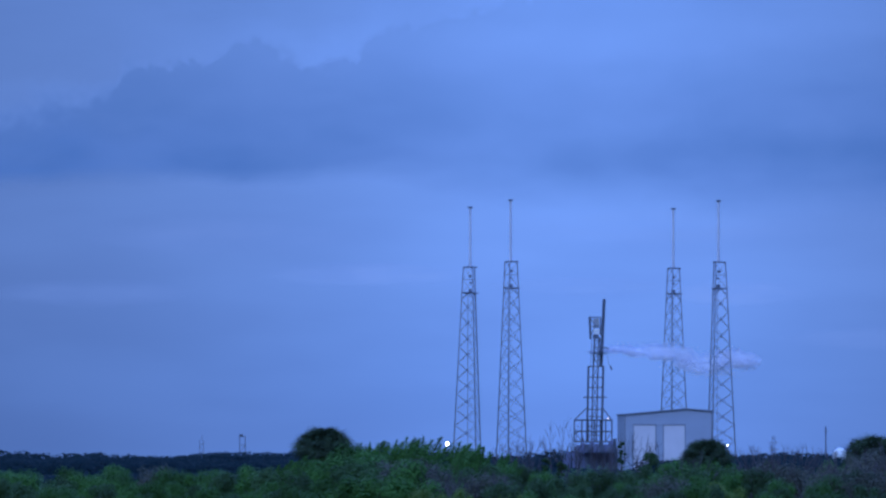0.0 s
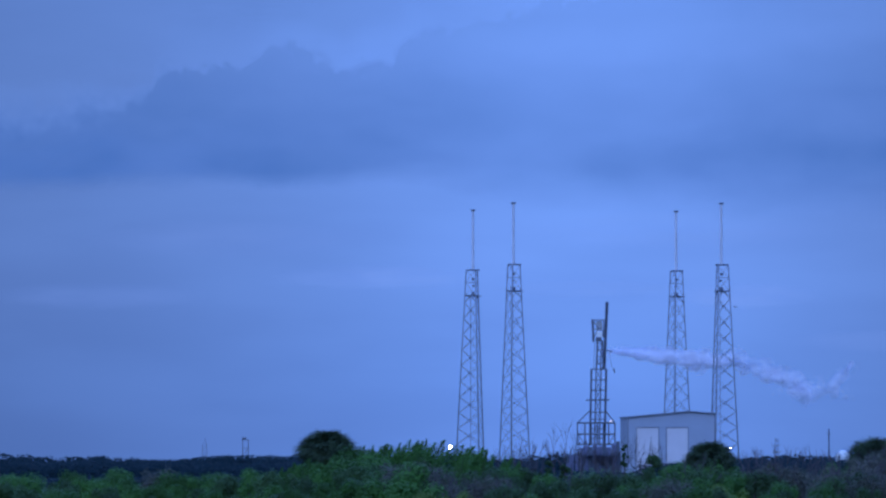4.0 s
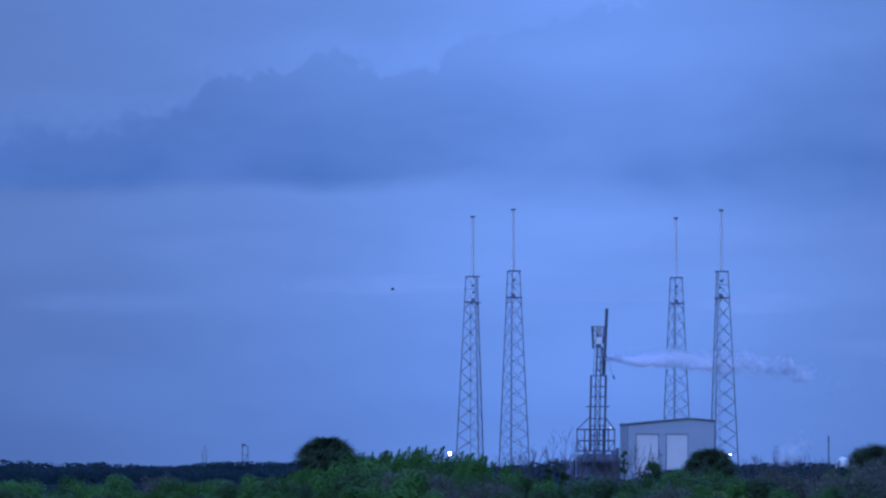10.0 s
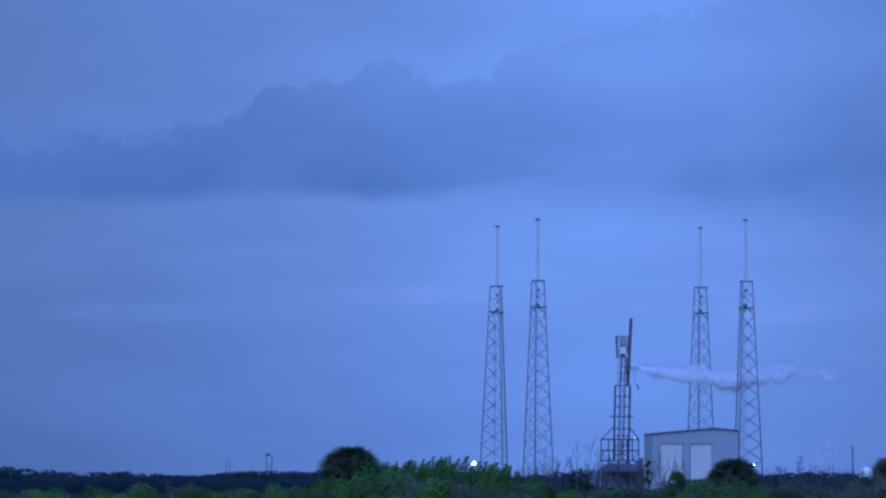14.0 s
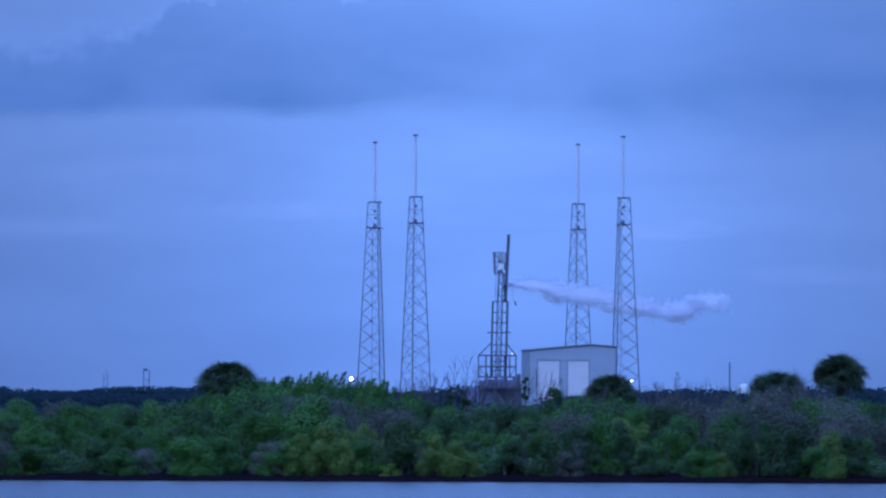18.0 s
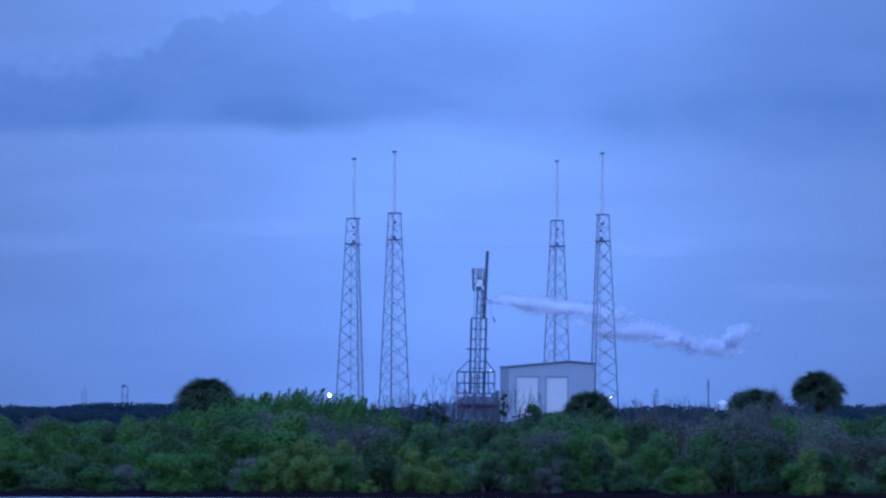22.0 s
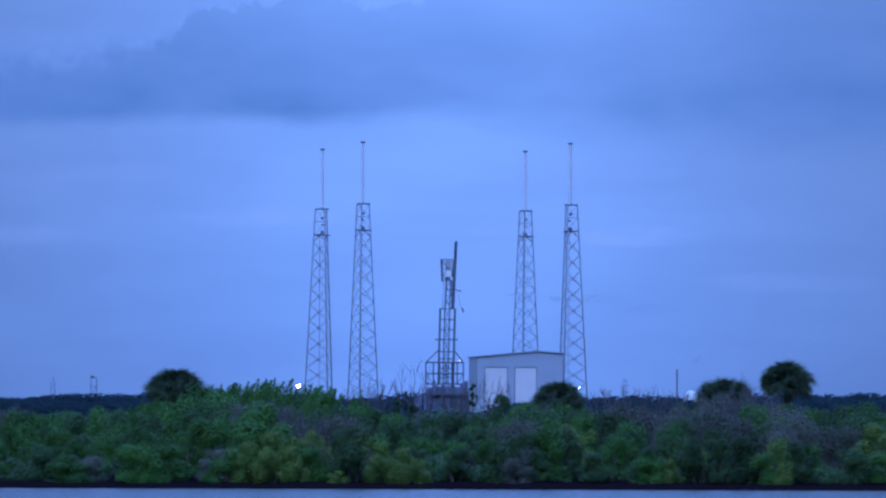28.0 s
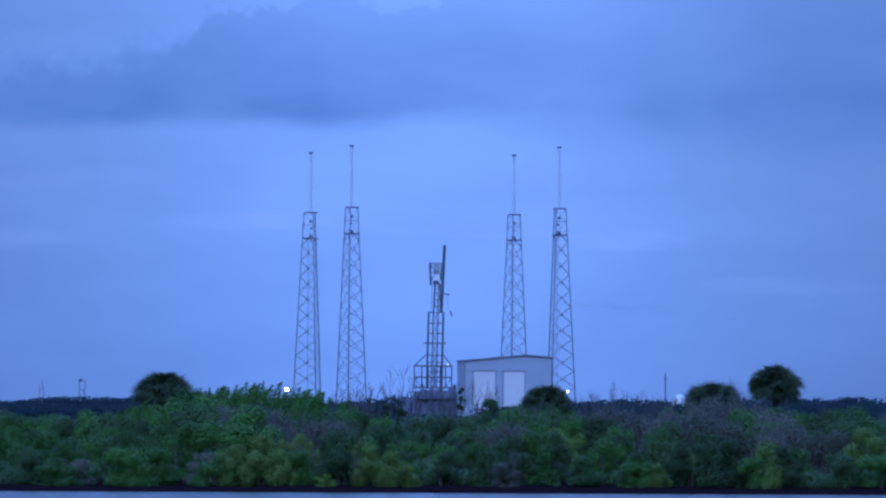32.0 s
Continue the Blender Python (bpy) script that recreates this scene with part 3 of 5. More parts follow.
        part("cage_brace", tubes(((5.6, y, 16), (3.3, y, 12.2), 0.12)), DARK_STEEL, er)
    # four columns, front and back
    for x, r in ((cx["a"], 0.36), (cx["b"], 0.20), (cx["c"], 0.20), (cx["d"], 0.40)):
        for y in (-1.9, 1.9):
            part("column", tubes((at(x, y, 11.8), at(x, y, 40.4), r), n=8), DARK_STEEL, er)
    for i, z in enumerate((14.5, 18, 21.5, 24.2, 28.8, 32.4, 36.2, 40.2)):
        w = 1.5 if z == 28.8 else 0.15
        for y in (-1.9, 1.9):
            part("crossbeam", tubes((at(cx["a"] - w, y, z), at(cx["d"] + w, y, z), 0.17)), DARK_STEEL, er)
        if i < 7:
            z2 = (18, 21.5, 24.2, 28.8, 32.4, 36.2, 40.2)[i]
            a, b = (cx["b"], cx["c"]) if i % 2 else (cx["c"], cx["b"])
            part("diagonal", tubes((at(a, -1.9, z), at(b, -1.9, z2), 0.12)), DARK_STEEL, er)
            part("diagonal", tubes((at(b, 1.9, z), at(a, 1.9, z2), 0.12)), DARK_STEEL, er)
    part("walkway", boxes((-5.2, 3.4, -2.3, 2.3, 28.5, 28.75), bevel=0.04), DARK_STEEL, er)
    # slimmer upper section
    for x, r in ((-3.2, 0.08), (-2.2, 0.30), (-0.6, 0.2), (0.6, 0.36)):
        for y in (-1.2, 1.2):
            part("upper_column", tubes(((x + lean * 40, y, 40.2), (x + 0.5 + lean * 40, y, 51.2), r), n=8), DARK_STEEL, er)
    for z in (42.5, 45, 47.5, 50):
        for y in (-1.2, 1.2):
            part("crossbeam", tubes((at(-2.4, y, z), at(0.8, y, z), 0.14)), DARK_STEEL, er)
    for i in range(4):
        z = 40.4 + 2.5 * i
        s = 1 if i % 2 else -1
        part("diagonal", tubes((at(-0.9 - s * 1.1, -1.2, z), at(-0.9 + s * 1.1, -1.2, z + 2.5), 0.13)), DARK_STEEL, er)
    part("cable_tray", boxes((0.95, 1.25, -1.5, -1.0, 40.4, 51.0), bevel=0.03), DARK_STEEL, er)
    # pale head with its cradle
    part("cradle_block", boxes((-1.5, 0.6, -1.3, 1.3, 50.6, 52.1), bevel=0.1), DARK_STEEL, er)
    part("head_panel", boxes((-1.3, 0.9, 0.3, 0.7, 54.6, 58.2), bevel=0.1), PALE_STEEL, er, "pale grey head panel")
    part("white_cabinet", boxes((-1.2, 0.9, -1.1, 0.6, 52.15, 54.3), bevel=0.1), WHITE, er, "white equipment cabinet")
    part("head_frame_post", tubes(((1.3, -0.5, 52.0), (1.5, -0.5, 58.6), 0.2)), DARK_STEEL, er)
    part("head_post", tubes(((-2.5, -0.5, 50.4), (-2.9, -0.5, 58.8), 0.28)), STEEL, er)
    part("head_post", tubes(((-2.2, 1.0, 50.4), (-2.4, 1.0, 58.6), 0.2)), STEEL, er)
    part("head_rail", tubes(((-3.2, -0.5, 58.6), (1.6, -0.5, 58.6), 0.22)), STEEL, er)
    part("head_rail", tubes(((-2.8, -0.5, 55.0), (1.0, -0.5, 55.6), 0.15)), STEEL, er)
    part("head_brace", tubes(((-2.8, -0.5, 58.6), (-0.4, -0.5, 55.4), 0.2)), STEEL, er)
    part("head_brace", tubes(((-2.4, -0.5, 51.5), (-0.6, -0.5, 55.4), 0.18)), STEEL, er)
    part("clamp_block", boxes((1.0, 2.0, -1.0, 0.2, 52.6, 54.9), bevel=0.08), DARK_STEEL, er)
    # leaning umbilical mast
    for dx, y in ((-0.32, -0.9), (0.32, -0.9), (0, -0.3)):
        part("mast_rail", tubes(((1.55 + dx, y, 40.4), (2.7 + dx, y, 65.0), 0.26), n=8), DARK_STEEL, er)
    for i in range(16):
        z = 41 + 1.5 * i
        x = 1.55 + 1.15 * (z - 40.4) / 24.6
        part("mast_rung", boxes((x - 0.4, x + 0.4, -1.0, -0.3, z, z + 0.35)), DARK_STEEL, er)
    part("mast_tip", boxes((2.2, 3.2, -1.2, -0.2, 64.2, 65.4), bevel=0.1), DARK_STEEL, er)
    # vent arm and hanging hose
    part("vent_pipe", tubes(((1.6, -0.6, 47.7), (4.1, -0.6, 46.9), 0.2), ((3.9, -0.6, 46.9), (4.6, -0.6, 46.9), 0.32), n=10), DARK_STEEL, er, "dark vent pipe")
    bm = bmesh.new()
    prev = None
    for i in range(13):
        a = i / 12
        p = (3.0 + 2.3 * a, -0.6, 46.7 - 7.6 * a + 1.6 * math.sin(a * 6.3) * (1 - a) - 0.4 * math.sin(a * 3.14))
        if prev:
            tube(bm, prev, p, 0.05, 6)
        prev = p
    part("hose", bm, HOSE, er, "thin dark hanging hose")
    part("hose_end", tubes(((5.1, -0.6, 40.6), (5.6, -0.6, 38.8), 0.2)), HOSE, er)
    bm = bmesh.new()
    bmesh.ops.create_uvsphere(bm, u_segments=10, v_segments=8, radius=0.24, matrix=pose(4.1, -3.3, 20.8))
    part("work_light", bm, SMALLGLOW, er, "small lit work light", True)
    part("light_bracket", tubes(((4.1, -3.0, 19.9), (4.1, -3.0, 20.9), 0.1)), DARK_STEEL, er)


# ---- assembly shed ----
def build_shed():
    sh = empty("equipment_shed", 26.7, 2652, 0, "large pale grey metal shed with two tall white roller doors", "shed", rz=4)
    W, D, LE, RE, AP, AX = 31.4, 35.0, 21.6, 22.9, 23.7, 22.0

    def roof_z(x):
        return LE + (AP - LE) * x / AX if x < AX else AP + (RE - AP) * (x - AX) / (W - AX)
    # front wall as piers and lintels round the two doors
    doors = [(3.1, 11.0), (14.0, 21.6)]
    top_door = 17.9
    bm = bmesh.new()

    def slab(x0, x1, z0):
        xs = sorted({x0, x1, *([AX] if x0 < AX < x1 else [])})
        for a, b in zip(xs, xs[1:]):
            za, zb = roof_z(a), roof_z(b)
            v = [bm.verts.new(p) for p in ((a, 0, z0), (b, 0, z0), (b, 0, zb), (a, 0, za), (a, 0.3, z0), (b, 0.3, z0), (b, 0.3, zb), (a, 0.3, za))]
            for q in ((0, 1, 2, 3), (5, 4, 7, 6), (4, 0, 3, 7), (1, 5, 6, 2), (3, 2, 6, 7), (4, 5, 1, 0)):
                bm.faces.new([v[i] for i in q])
    slab(0, doors[0][0], 0)
    slab(doors[0][1], doors[1][0], 0)
    slab(doors[1][1], W, 0)
    for a, b in doors:
        slab(a, b, top_door)
    part("front_wall", bm, CLADDING, sh)
    part("side_wall", boxes((0, 0.3, 0.31, D - 0.31, 0, LE)), CLADDING, sh)
    part("side_wall", boxes((W - 0.3, W, 0.31, D - 0.31, 0, RE)), CLADDING, sh)
    part("rear_wall", boxes((0, W, D - 0.3, D, 0, LE)), CLADDING, sh)
    # standing seams of the cladding
    for i in range(1, 21):
        x = i * 1.5
        if any(a - 0.2 < x < b + 0.2 for a, b in doors):
            z0 = top_door + 0.5
        else:
            z0 = 0
        part("seam", boxes((x - 0.05, x + 0.05, -0.05, 0.0, z0, roof_z(x) - 0.3)), CLADDING, sh)
    for x0, z0, x1, z1 in ((-0.4, LE, AX, AP), (AX, AP, W + 0.4, RE)):
        bm = bmesh.new()
        v = [bm.verts.new(p) for y in (-0.5, D + 0.5) for p in ((x0, y, z0), (x1, y, z1), (x1, y, z1 + 0.35), (x0, y, z0 + 0.35))]
        for q in ((0, 1, 2, 3), (5, 4, 7, 6), (4, 0, 3, 7), (1, 5, 6, 2), (3, 2, 6, 7), (4, 5, 1, 0)):
            bm.faces.new([v[i] for i in q])
        part("roof", bm, STEEL, sh)
        part("roof_edge", tubes(((x0, -0.62, z0 + 0.1), (x1, -0.62, z1 + 0.1), 0.15), n=4), TRIM, sh)
    part("corner_trim", boxes((-0.15, 0.15, -0.15, -0.003, 0, LE)), TRIM, sh)
    part("corner_trim", boxes((W - 0.15, W + 0.15, -0.15, -0.003, 0, RE)), TRIM, sh)
    for a, b in doors:
        dr = part("roller_door", boxes((a, b, 0.1, 0.2, 0, top_door)), DOORWHITE, sh, "tall white roller door")
        for i in range(1, 15):
            part("door_rib", boxes((a + 0.05, b - 0.05, 0.05, 0.1, i * 1.2 - 0.05, i * 1.2 + 0.05)), DOORWHITE, dr)
        part("door_frame", boxes((a - 0.3, a, -0.12, -0.004, 0, top_door + 0.35), (b, b + 0.3, -0.12, -0.004, 0, top_door + 0.35), (a, b, -0.12, -0.004, top_door, top_door + 0.35)), TRIM, sh)


# ---- smaller things round the pad ----
def floodlight(x, y, h, r, mat, label):
    fl = empty("floodlight_pole", x, y, 0, label, "floodlight")
    bm = bmesh.new()
    tube(bm, (0, 0, -0.1), (0, 0, h), 0.16, 8, 0.1)
    part("pole", bm, DARK_STEEL, fl)
    hood = part("hood", boxes((-r, r, 0.1, r + 0.4, h - r * 0.8, h + r * 0.8), bevel=0.1), DARK_STEEL, fl)
    bm = bmesh.new()
    bmesh.ops.create_uvsphere(bm, u_segments=14, v_segments=10, radius=r, matrix=Matrix.LocRotScale((0, 0, h), None, (1, 0.5, 1)))
    part("lamp_glass", bm, mat, hood, "glowing white lamp", True)


def far_structures():
    # a pair of far gantry towers over the woods
    g = empty("distant_gantry", -136.4, 3250, 0, "distant two-legged steel gantry above the woods", "gantry")
    for x in (-1.4, 1.1):
        part("leg", tubes(((x, 0, 0), (x, 0, 16.6 - (0.9 if x > 0 else 0)), 0.15)), STEEL, g)
        part("leg", tubes(((x, 3, 0), (x, 3, 15.5), 0.12)), STEEL, g)
    for z in (8, 11.8, 15.6):
        part("crossbeam", tubes(((-1.7, 0, z), (1.4, 0, z), 0.13)), STEEL, g)
    part("crossbeam", tubes(((-1.4, 0, 8), (1.1, 0, 11.8), 0.13)), STEEL, g)
    part("cab", boxes((-1.3, 0.2, -0.6, 1.2, 15.7, 16.6), bevel=0.08), STEEL, g)
    m = empty("distant_lattice_mast", -155.5, 3270, 0, "thin distant grey lattice mast", "mast")
    for x in (-1.2, 1.2):
        part("leg", tubes(((x, 0, 0), (x * 0.7, 0, 14.0), 0.11)), STEEL, m)
    for i in range(6):
        s = 1 if i % 2 else -1
        part("brace", tubes(((-s, 0, 2 * i + 1), (s * 0.9, 0, 2 * i + 3), 0.09)), STEEL, m)
    part("mast_top", tubes(((0.2, 0, 13.6), (0.2, 0, 16.2), 0.11)), STEEL, m)
    # beyond the shed to the east
    p = empty("utility_pole", 104.6, 2800, 0, "tall thin dark utility pole", "pole")
    part("pole", tubes(((0, 0, -0.1), (0, 0, 18.2), 0.24), n=8), DARK_STEEL, p)
    part("crossarm", tubes(((-0.7, 0, 16.2), (0.7, 0, 16.2), 0.1)), DARK_STEEL, p)
    a = empty("antenna_frame", 84.8, 2800, 0, "small faint lattice antenna frame", "antenna")
    for x in (-1.0, 0.9):
        part("leg", tubes(((x, 0, -0.1), (x * 0.4, 0, 14.6), 0.08)), STEEL, a)
    for i in range(7):
        s = 1 if i % 2 else -1
        part("brace", tubes(((-0.8 * s, 0, 2 * i + 0.5), (0.7 * s, 0, 2 * i + 2.4), 0.06)), STEEL, a)
    for z, w in ((9.2, 1.9), (11.8, 1.5), (13.6, 1.0)):
        part("crossarm", tubes(((-w, 0, z), (w, 0, z + 0.2), 0.09)), STEEL, a)
    tk = empty("white_dome_tank", 109.2, 2780, 0, "white dome-topped storage tank half hidden by shrubs", "tank")
    bm = bmesh.new()
    bmesh.ops.create_uvsphere(bm, u_segments=24, v_segments=14, radius=2.75, matrix=pose(0, 0, 7.3))
    part("dome", bm, WHITE, tk, smooth=True)
    bm = bmesh.new()
    tube(bm, (0, 0, -0.1), (0, 0, 7.3), 2.7, 24)
    part("shell", bm, WHITE, tk)
    part("rail_ring", tubes(*[((2.8 * math.sin(i * 0.524), 2.8 * math.cos(i * 0.524), 7.3), (2.8 * math.sin(i * 0.524 + 0.524), 2.8 * math.cos(i * 0.524 + 0.524), 7.3), 0.07) for i in range(12)]), STEEL, tk)
    h = empty("low_white_building", 116.5, 2775, 0, "low white flat-roofed building behind shrubs", "building")
    part("wall", boxes((-2.2, 3.6, 0, 6, -0.1, 7.1), bevel=0.05), WHITE, h)
    part("roof", boxes((-2.5, 3.9, -0.3, 6.3, 7.1, 7.4), bevel=0.04), PALE_STEEL, h)


# ---- plants ----
def leaf_cloud(seed, radius, height, lobes, leaves, size, flat=0.55, core=0.3, skirt=0.0):
    """Leaves scattered on lumpy lobes within a dome; returns centres, half-lengths, half-widths."""
    r = np.random.RandomState(seed)
    C, A, B = [], [], []
    sizes = radius * r.uniform(0.20, 0.52, lobes)
    share = sizes ** 2 / (sizes ** 2).sum()
    for k in range(lobes):
        a = r.uniform(0, 2 * math.pi)
        q = math.sqrt(r.uniform(0.0, 1.0)) * radius * 0.8
        lr = sizes[k]
        top = height * (0.45 + 0.55 * math.sqrt(max(0.0, 1 - (q / radius) ** 2)))
        z = top - lr * 0.8 - r.uniform(0, 1) ** 1.5 * 0.55 * height
        if k < skirt * lobes:
            z = lr * r.uniform(0.4, 1.0)
            q = radius * r.uniform(0.6, 0.95)
        c0 = np.array([q * math.cos(a), q * math.sin(a), max(lr * 0.55, z)])
        n = int(leaves * share[k])
        d = unit(r.normal(size=(n, 3)) + np.array([0, 0, 0.25]))
        rad = lr * (1 - core * r.uniform(0, 1, (n, 1)) ** 1.6) * r.uniform(0.72, 1.32, (n, 1))
        p = c0 + d * rad * np.array([1, 1, 0.82])
        nrm = unit(d + r.normal(size=(n, 3)) * 0.22 + np.array([0, 0, 0.45]))
        al = unit(np.cross(nrm, r.normal(size=(n, 3))))
        ac = np.cross(nrm, al)
        s = size * r.uniform(0.6, 1.35, (n, 1))
        C.append(p), A.append(al * s), B.append(ac * s * flat)
    C = np.vstack(C)
    C[:, 2] *= height / np.percentile(C[:, 2], 99.3)
    C[:, :2] *= radius / np.percentile(np.hypot(C[:, 0], C[:, 1]), 98)
    keep = C[:, 2] > 0.12
    return C[keep], np.vstack(A)[keep], np.vstack(B)[keep]


def bent_tube(points, radii, n=6):
    """One continuous tapering tube through the points."""
    bm = bmesh.new()
    rings = []
    for p, r in zip(points, radii):
        rings.append([bm.verts.new(Vector(p) + Vector((r * math.cos(k * 2 * math.pi / n), r * math.sin(k * 2 * math.pi / n), 0))) for k in range(n)])
    for a, b in zip(rings, rings[1:]):
        for k in range(n):
            bm.faces.new((a[k], a[(k + 1) % n], b[(k + 1) % n], b[k]))
    bm.faces.new(rings[0][::-1]), bm.faces.new(rings[-1])
    return bm


def stem(rng, radius, height, r0):
    a = rng.uniform(0, 6.283)
    q = rng.uniform(0.1, 0.6) * radius
    p0 = Vector((0.5 * q * math.cos(a + 0.5), 0.5 * q * math.sin(a + 0.5), -0.15))
    p2 = Vector((q * math.cos(a), q * math.sin(a), height * rng.uniform(0.5, 0.7)))
    p1 = (p0 + p2) / 2 + Vector((rng.uniform(-0.2, 0.2), rng.uniform(-0.2, 0.2), 0.1))
    return bent_tube((p0, p1, p2), (r0, r0 * 0.7, r0 * 0.3))


def bush(seed, mat, radius, height, lobes, leaves, size, label, name="mangrove_bush", group="mangrove thicket along the shore"):
    rng = random.Random(seed)
    b = empty(name, 0, 0, 0, label, "bush", group)
    for _ in range(3):
        part("stem", stem(rng, radius, height, 0.07), BARK, b)
    same_mesh("crown", leaves_mesh("crown", *leaf_cloud(seed, radius, height, lobes, leaves, size, skirt=0.3), mat), b)
    return b


def standing_shrub(seed, x, y, top, deep, radius):
    """A shrub on a bare stem: a lumpy crown, deep metres high, whose tip is at the height top."""
    b = empty("standing_shrub", x, y, 0.4, "dark leafy shrub on a bare stem above the thicket", "shrub", "dark shrubs before the pad")
    low = top - 0.4 - deep
    part("stem", bent_tube(((0, 0, -0.3), (0.08, 0.05, low * 0.6), (-0.03, 0, low + deep * 0.5)), (0.07, 0.055, 0.03)), BARK, b)
    c, al, ac = leaf_cloud(seed, radius, deep, 12, int(2600 * max(0.6, radius)), 0.075)
    same_mesh("crown", leaves_mesh("crown", c + np.array([0, 0, low]), al, ac, LEAF_DARK), b)


def bare_shrub(seed, height, label):
    rng = random.Random(seed)
    b = empty("bare_shrub", 0, 0, 0, label, "shrub", "bare shrubs")
    bm = bmesh.new()

    def grow(p, d, length, r, depth):
        q = p + d * length
        tube(bm, p, q, r, 4, r * 0.65)
        if depth == 0:
            return
        for _ in range(2 if depth > 2 else 3):
            e = (d + Vector((rng.uniform(-0.75, 0.75), rng.uniform(-0.75, 0.75), rng.uniform(-0.05, 0.55)))).normalized()
            grow(p + d * length * rng.uniform(0.55, 1.0), e, length * rng.uniform(0.5, 0.78), r * 0.62, depth - 1)
    for _ in range(3):
        grow(Vector((rng.uniform(-0.4, 0.4), rng.uniform(-0.4, 0.4), -0.1)), Vector((rng.uniform(-0.45, 0.45), rng.uniform(-0.4, 0.4), 1)).normalized(), height * 0.40, 0.028, 4)
    part("brushwood", bm, TWIG, b)
    return b


def frond_mesh(name, seed, mat, length=1.55):
    """A fan frond: an arched stalk and a fan of narrow folded leaflets that droop at the tips. It points along +x."""
    rng = random.Random(seed)
    bm = bmesh.new()
    stalk = length * 0.5
    tube(bm, (0, 0, 0), (stalk * 0.5, 0, 0.07), 0.022, 4, 0.02)
    tube(bm, (stalk * 0.5, 0, 0.07), (stalk, 0, 0.05), 0.02, 4, 0.014)
    for i in range(37):
        u = i / 36
        a = radians(-115 + 230 * u + rng.uniform(-5, 5))
        ln = length * 0.52 * (0.72 + 0.28 * math.cos(a * 0.8)) * rng.uniform(0.75, 1.15)
        d, w = Vector((math.cos(a), math.sin(a), 0)), Vector((-math.sin(a), math.cos(a), 0)) * 0.024
        o = Vector((stalk + 0.10 * length * math.cos(a), 0, 0.05))
        m1 = o + d * ln * 0.55 + Vector((0, 0, 0.05 + rng.uniform(-0.04, 0.04)))
        tip = o + d * ln + Vector((0, 0, -0.38 * ln + rng.uniform(-0.12, 0.10)))
        v = [bm.verts.new(p) for p in (o, m1 + w, tip, m1 - w, m1 + Vector((0, 0, -0.02)))]
        bm.faces.new((v[0], v[4], v[1])), bm.faces.new((v[4], v[2], v[1]))
        bm.faces.new((v[0], v[3], v[4])), bm.faces.new((v[4], v[3], v[2]))
    me = bpy.data.meshes.new(name)
    bm.to_mesh(me)
    bm.free()
    me.materials.append(mat)
    return me


def palm(x, y, trunk_h, size, seed, label, fronds, dead, low=-30, hang=None, flat=0.3):
    """A ringed trunk under a crown of fan fronds; flat shortens the upright ones into a flatter dome."""
    rng = random.Random(seed)
    p = empty("sabal_palm", x, y, 0.35, label, "palm tree", "palms above the thicket")
    bm = bmesh.new()
    prev, lean = Vector((0, 0, -0.4)), rng.uniform(-0.02, 0.02)
    for i in range(1, 13):
        z = trunk_h * i / 12
        q = Vector((lean * z, 0, z))
        tube(bm, prev, q, 0.17 + (0.035 if i % 2 else 0), 10, 0.17)
        prev = q
    trunk = part("trunk", bm, BARK, p, "grey fibrous trunk")
    # old leaf bases criss-crossed below the crown
    for i in range(22):
        a, z = radians(137.5 * i), trunk_h * (0.70 + 0.29 * i / 22)
        o = Vector((math.cos(a), math.sin(a), 0))
        part("leaf_base", tubes((o * 0.15 + Vector((lean * z, 0, z)), o * 0.36 + Vector((lean * z, 0, z + 0.26)), 0.035), n=4), BARK, trunk)
    for i in range(fronds + dead):
        old = i >= fronds
        a = i * 137.5 + rng.uniform(-14, 14)
        if old and hang:
            a = rng.uniform(*hang)
        up = -rng.uniform(45, 82) if old else low + (80 - low) * ((fronds - i) / fronds) ** 1.15 + rng.uniform(-10, 10)
        s = size * rng.uniform(0.78, 1.08) * (0.72 if old else 1 - flat * max(0.0, up) / 80)
        me = rng.choice(DEAD_FRONDS if old else FRONDS)
        m = Matrix.Translation(prev + Vector((0, 0, 0.05 * size))) @ pose(0, 0, 0, 0, 0, a) @ pose(0, 0, 0, 0, -up, 0) @ pose(0, 0, 0, rng.uniform(-75, 75)) @ Matrix.Diagonal((s, s, s, 1))
        same_mesh("dead_frond" if old else "frond", me, p, m)
    return p


def plant_palms():
    palm(-16.1, 525, 5.55, 1.45, 1, "dense round-crowned sabal palm rising from the thicket", 150, 14, -10, None, 0.34)
    palm(27.35, 525, 6.2, 1.30, 2, "tall sabal palm with drooping dead lower fronds", 120, 18, -20, (-70, 60), 0.20)
    palm(11.5, 540, 4.85, 1.32, 3, "dark round sabal palm half sunk in the scrub", 140, 8, -34, None, 0.30)
    palm(24.1, 548, 4.85, 1.62, 4, "low sabal palm half hidden by grey brush", 100, 8)


def plant(ob, m):
    """A copy of a plant at m, whatever the size of the first."""
    return copy_thing(ob, m @ Matrix.Diagonal((*(1 / v for v in ob.scale), 1)))


